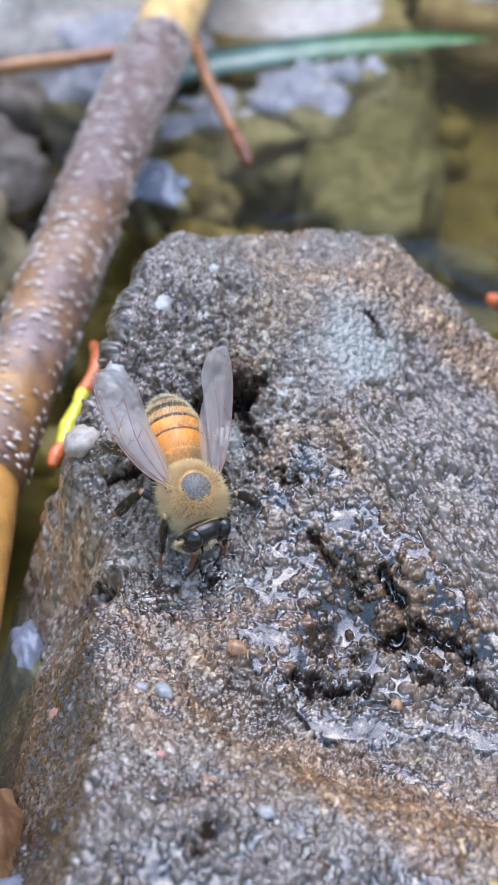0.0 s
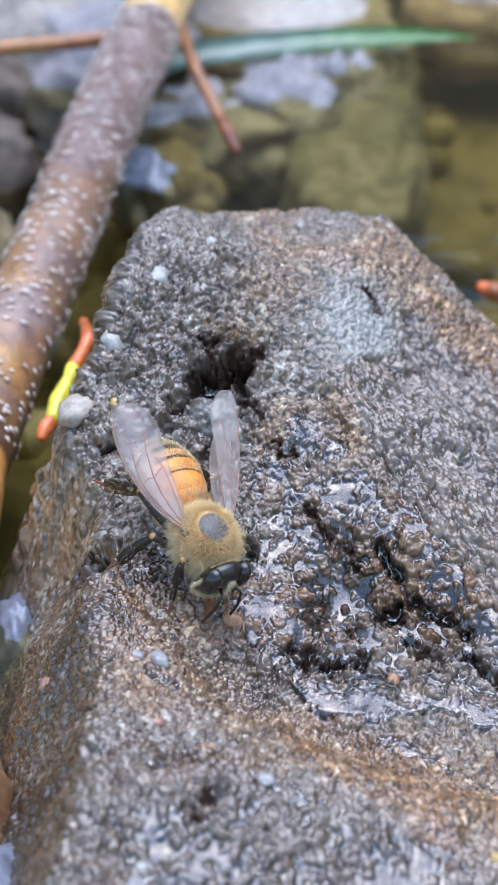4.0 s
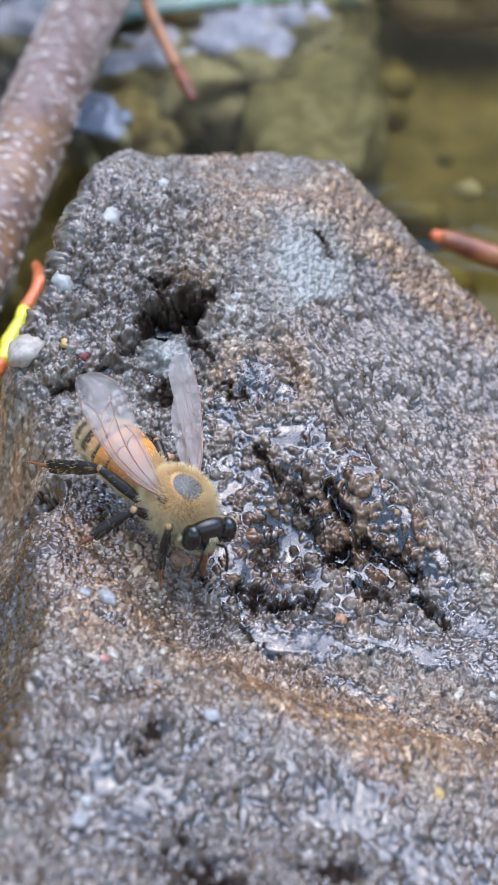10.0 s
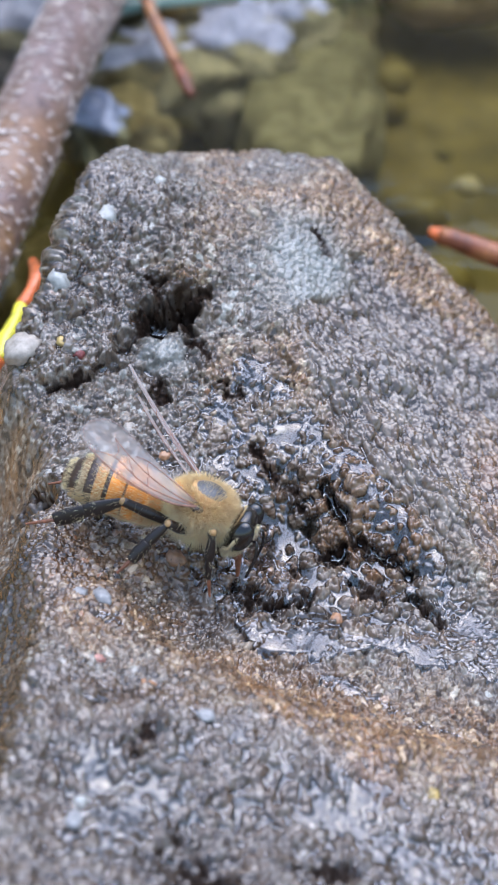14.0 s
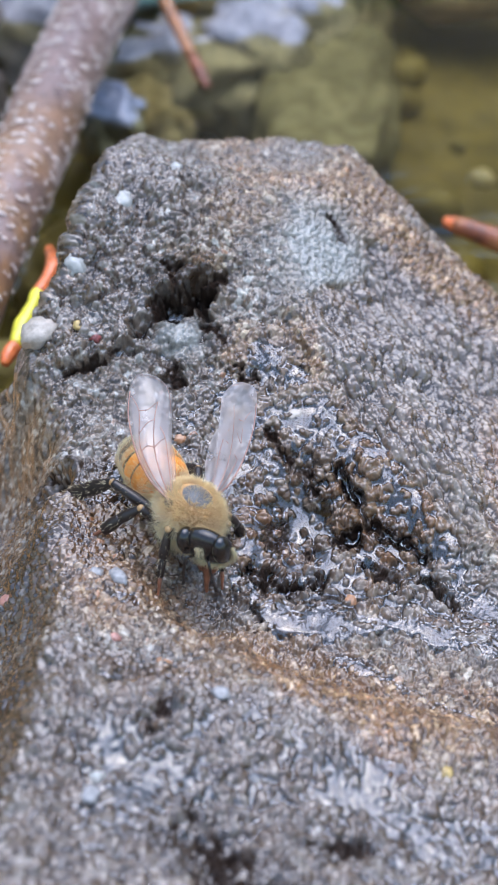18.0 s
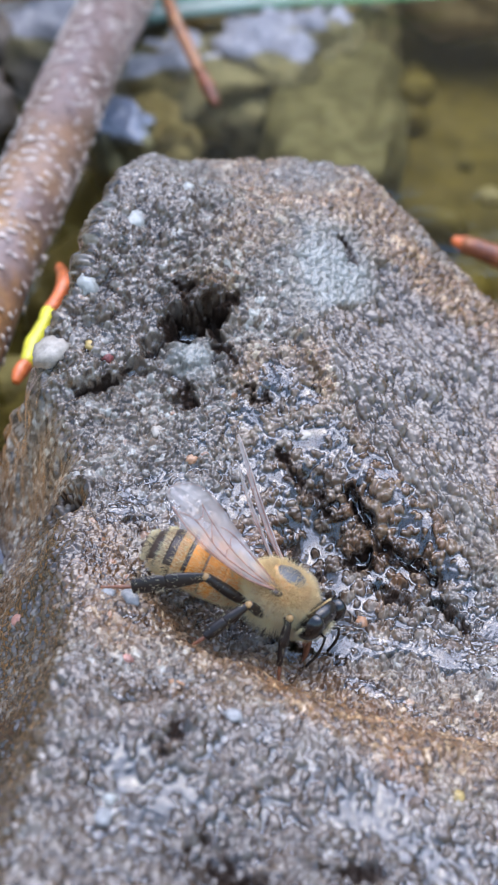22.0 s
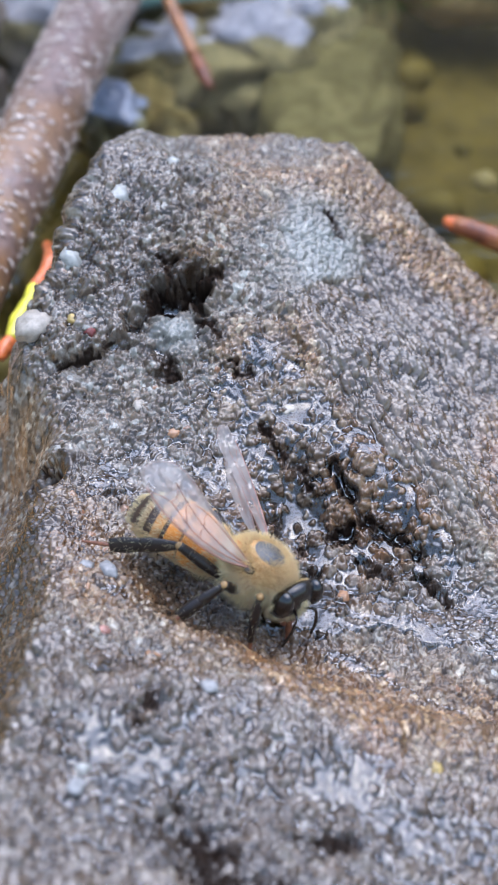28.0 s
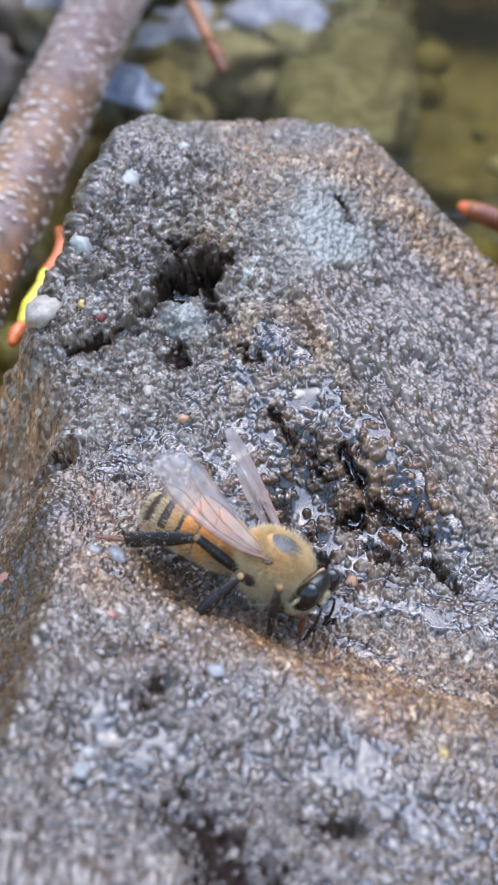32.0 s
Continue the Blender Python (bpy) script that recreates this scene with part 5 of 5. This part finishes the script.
# swing and lift of the legs that stay near their holds
HINDLEG_ROWS = [
    (0, 16, -7.9), (2, 10, -7.9), (5, 3, -6), (6, 6.8, 8.3), (7, 9.8, 7.9), (8, 4, 0),
    (9, 6, -0.3), (10, 4, -1.5), (11, 16.1, 2.8), (12, 22.1, 6.1), (13, 4, 2.6), (16, 3, -5),
    (17, 10, -8), (18, 20, -8), (19, 15, -10), (20, 8, -2), (21, 8, 4), (22, 9, 4),
    (23, 5, -2), (24, 11.1, 2), (25, 4, 1), (28, 5, 4.7), (29, 4, 3), (30, 5.3, 7.2),
    (31, 5, 6), (32, 5, 6),
]
MIDLEG_ROWS = [
    (0, 20, -9), (2, 20, -9), (5, 20, -9), (6, -3.5, -9), (7, -12, -9), (8, 1, -9),
    (9, 20, -6.2), (10, 20, 2.7), (11, 12.9, -9), (12, 19.3, 0.8), (13, -0.1, -1.7), (16, 7.6, 0.1),
    (17, 17.7, -3), (18, 15.8, 6), (19, 20, -6.8), (20, -12, -8.9), (21, -12, 5.3), (22, 5.1, 3.2),
    (23, 20.5, 0.8), (24, 26.2, -0.7), (25, 27.3, 1.5), (28, 20.6, 6), (29, 18.3, 6), (30, 8.4, 6),
    (31, 18.3, 0.3), (32, 18.3, 0.3),
]


def motions():
    walk(bee, [(t, pose(x * MM, y * MM, z * MM, rx, ry, rz)) for t, x, y, z, rx, ry, rz in BEE_ROWS])
    at = head.location.copy()
    walk(head, [(t, Matrix.Translation(at) @ pose(0, 0, 0, rx, ry, rz)) for t, rx, ry, rz in HEAD_ROWS])
    for (kind, side), leg in legs.items():
        at = leg.location.copy()
        rows = HINDLEG_ROWS if kind == "hind" else MIDLEG_ROWS
        much = 1 if side < 0 else 0.3
        walk(leg, [(t, Matrix.Translation(at) @ pose(0, 0, 0, 0, lift * much, -turn * side * much)) for t, turn, lift in rows])
    for (kind, side), wing in wings.items():
        at = Matrix.Translation(Vector((0.0, 1.5 * side, 4.1)) * BEE * MM)
        walk(wing, [(t, at @ pose(0, 0, 0, 0, lift, turn) @ at.inverted()) for t, turn, lift in (RIGHT_WING_ROWS if side < 0 else LEFT_WING_ROWS)])


motions()
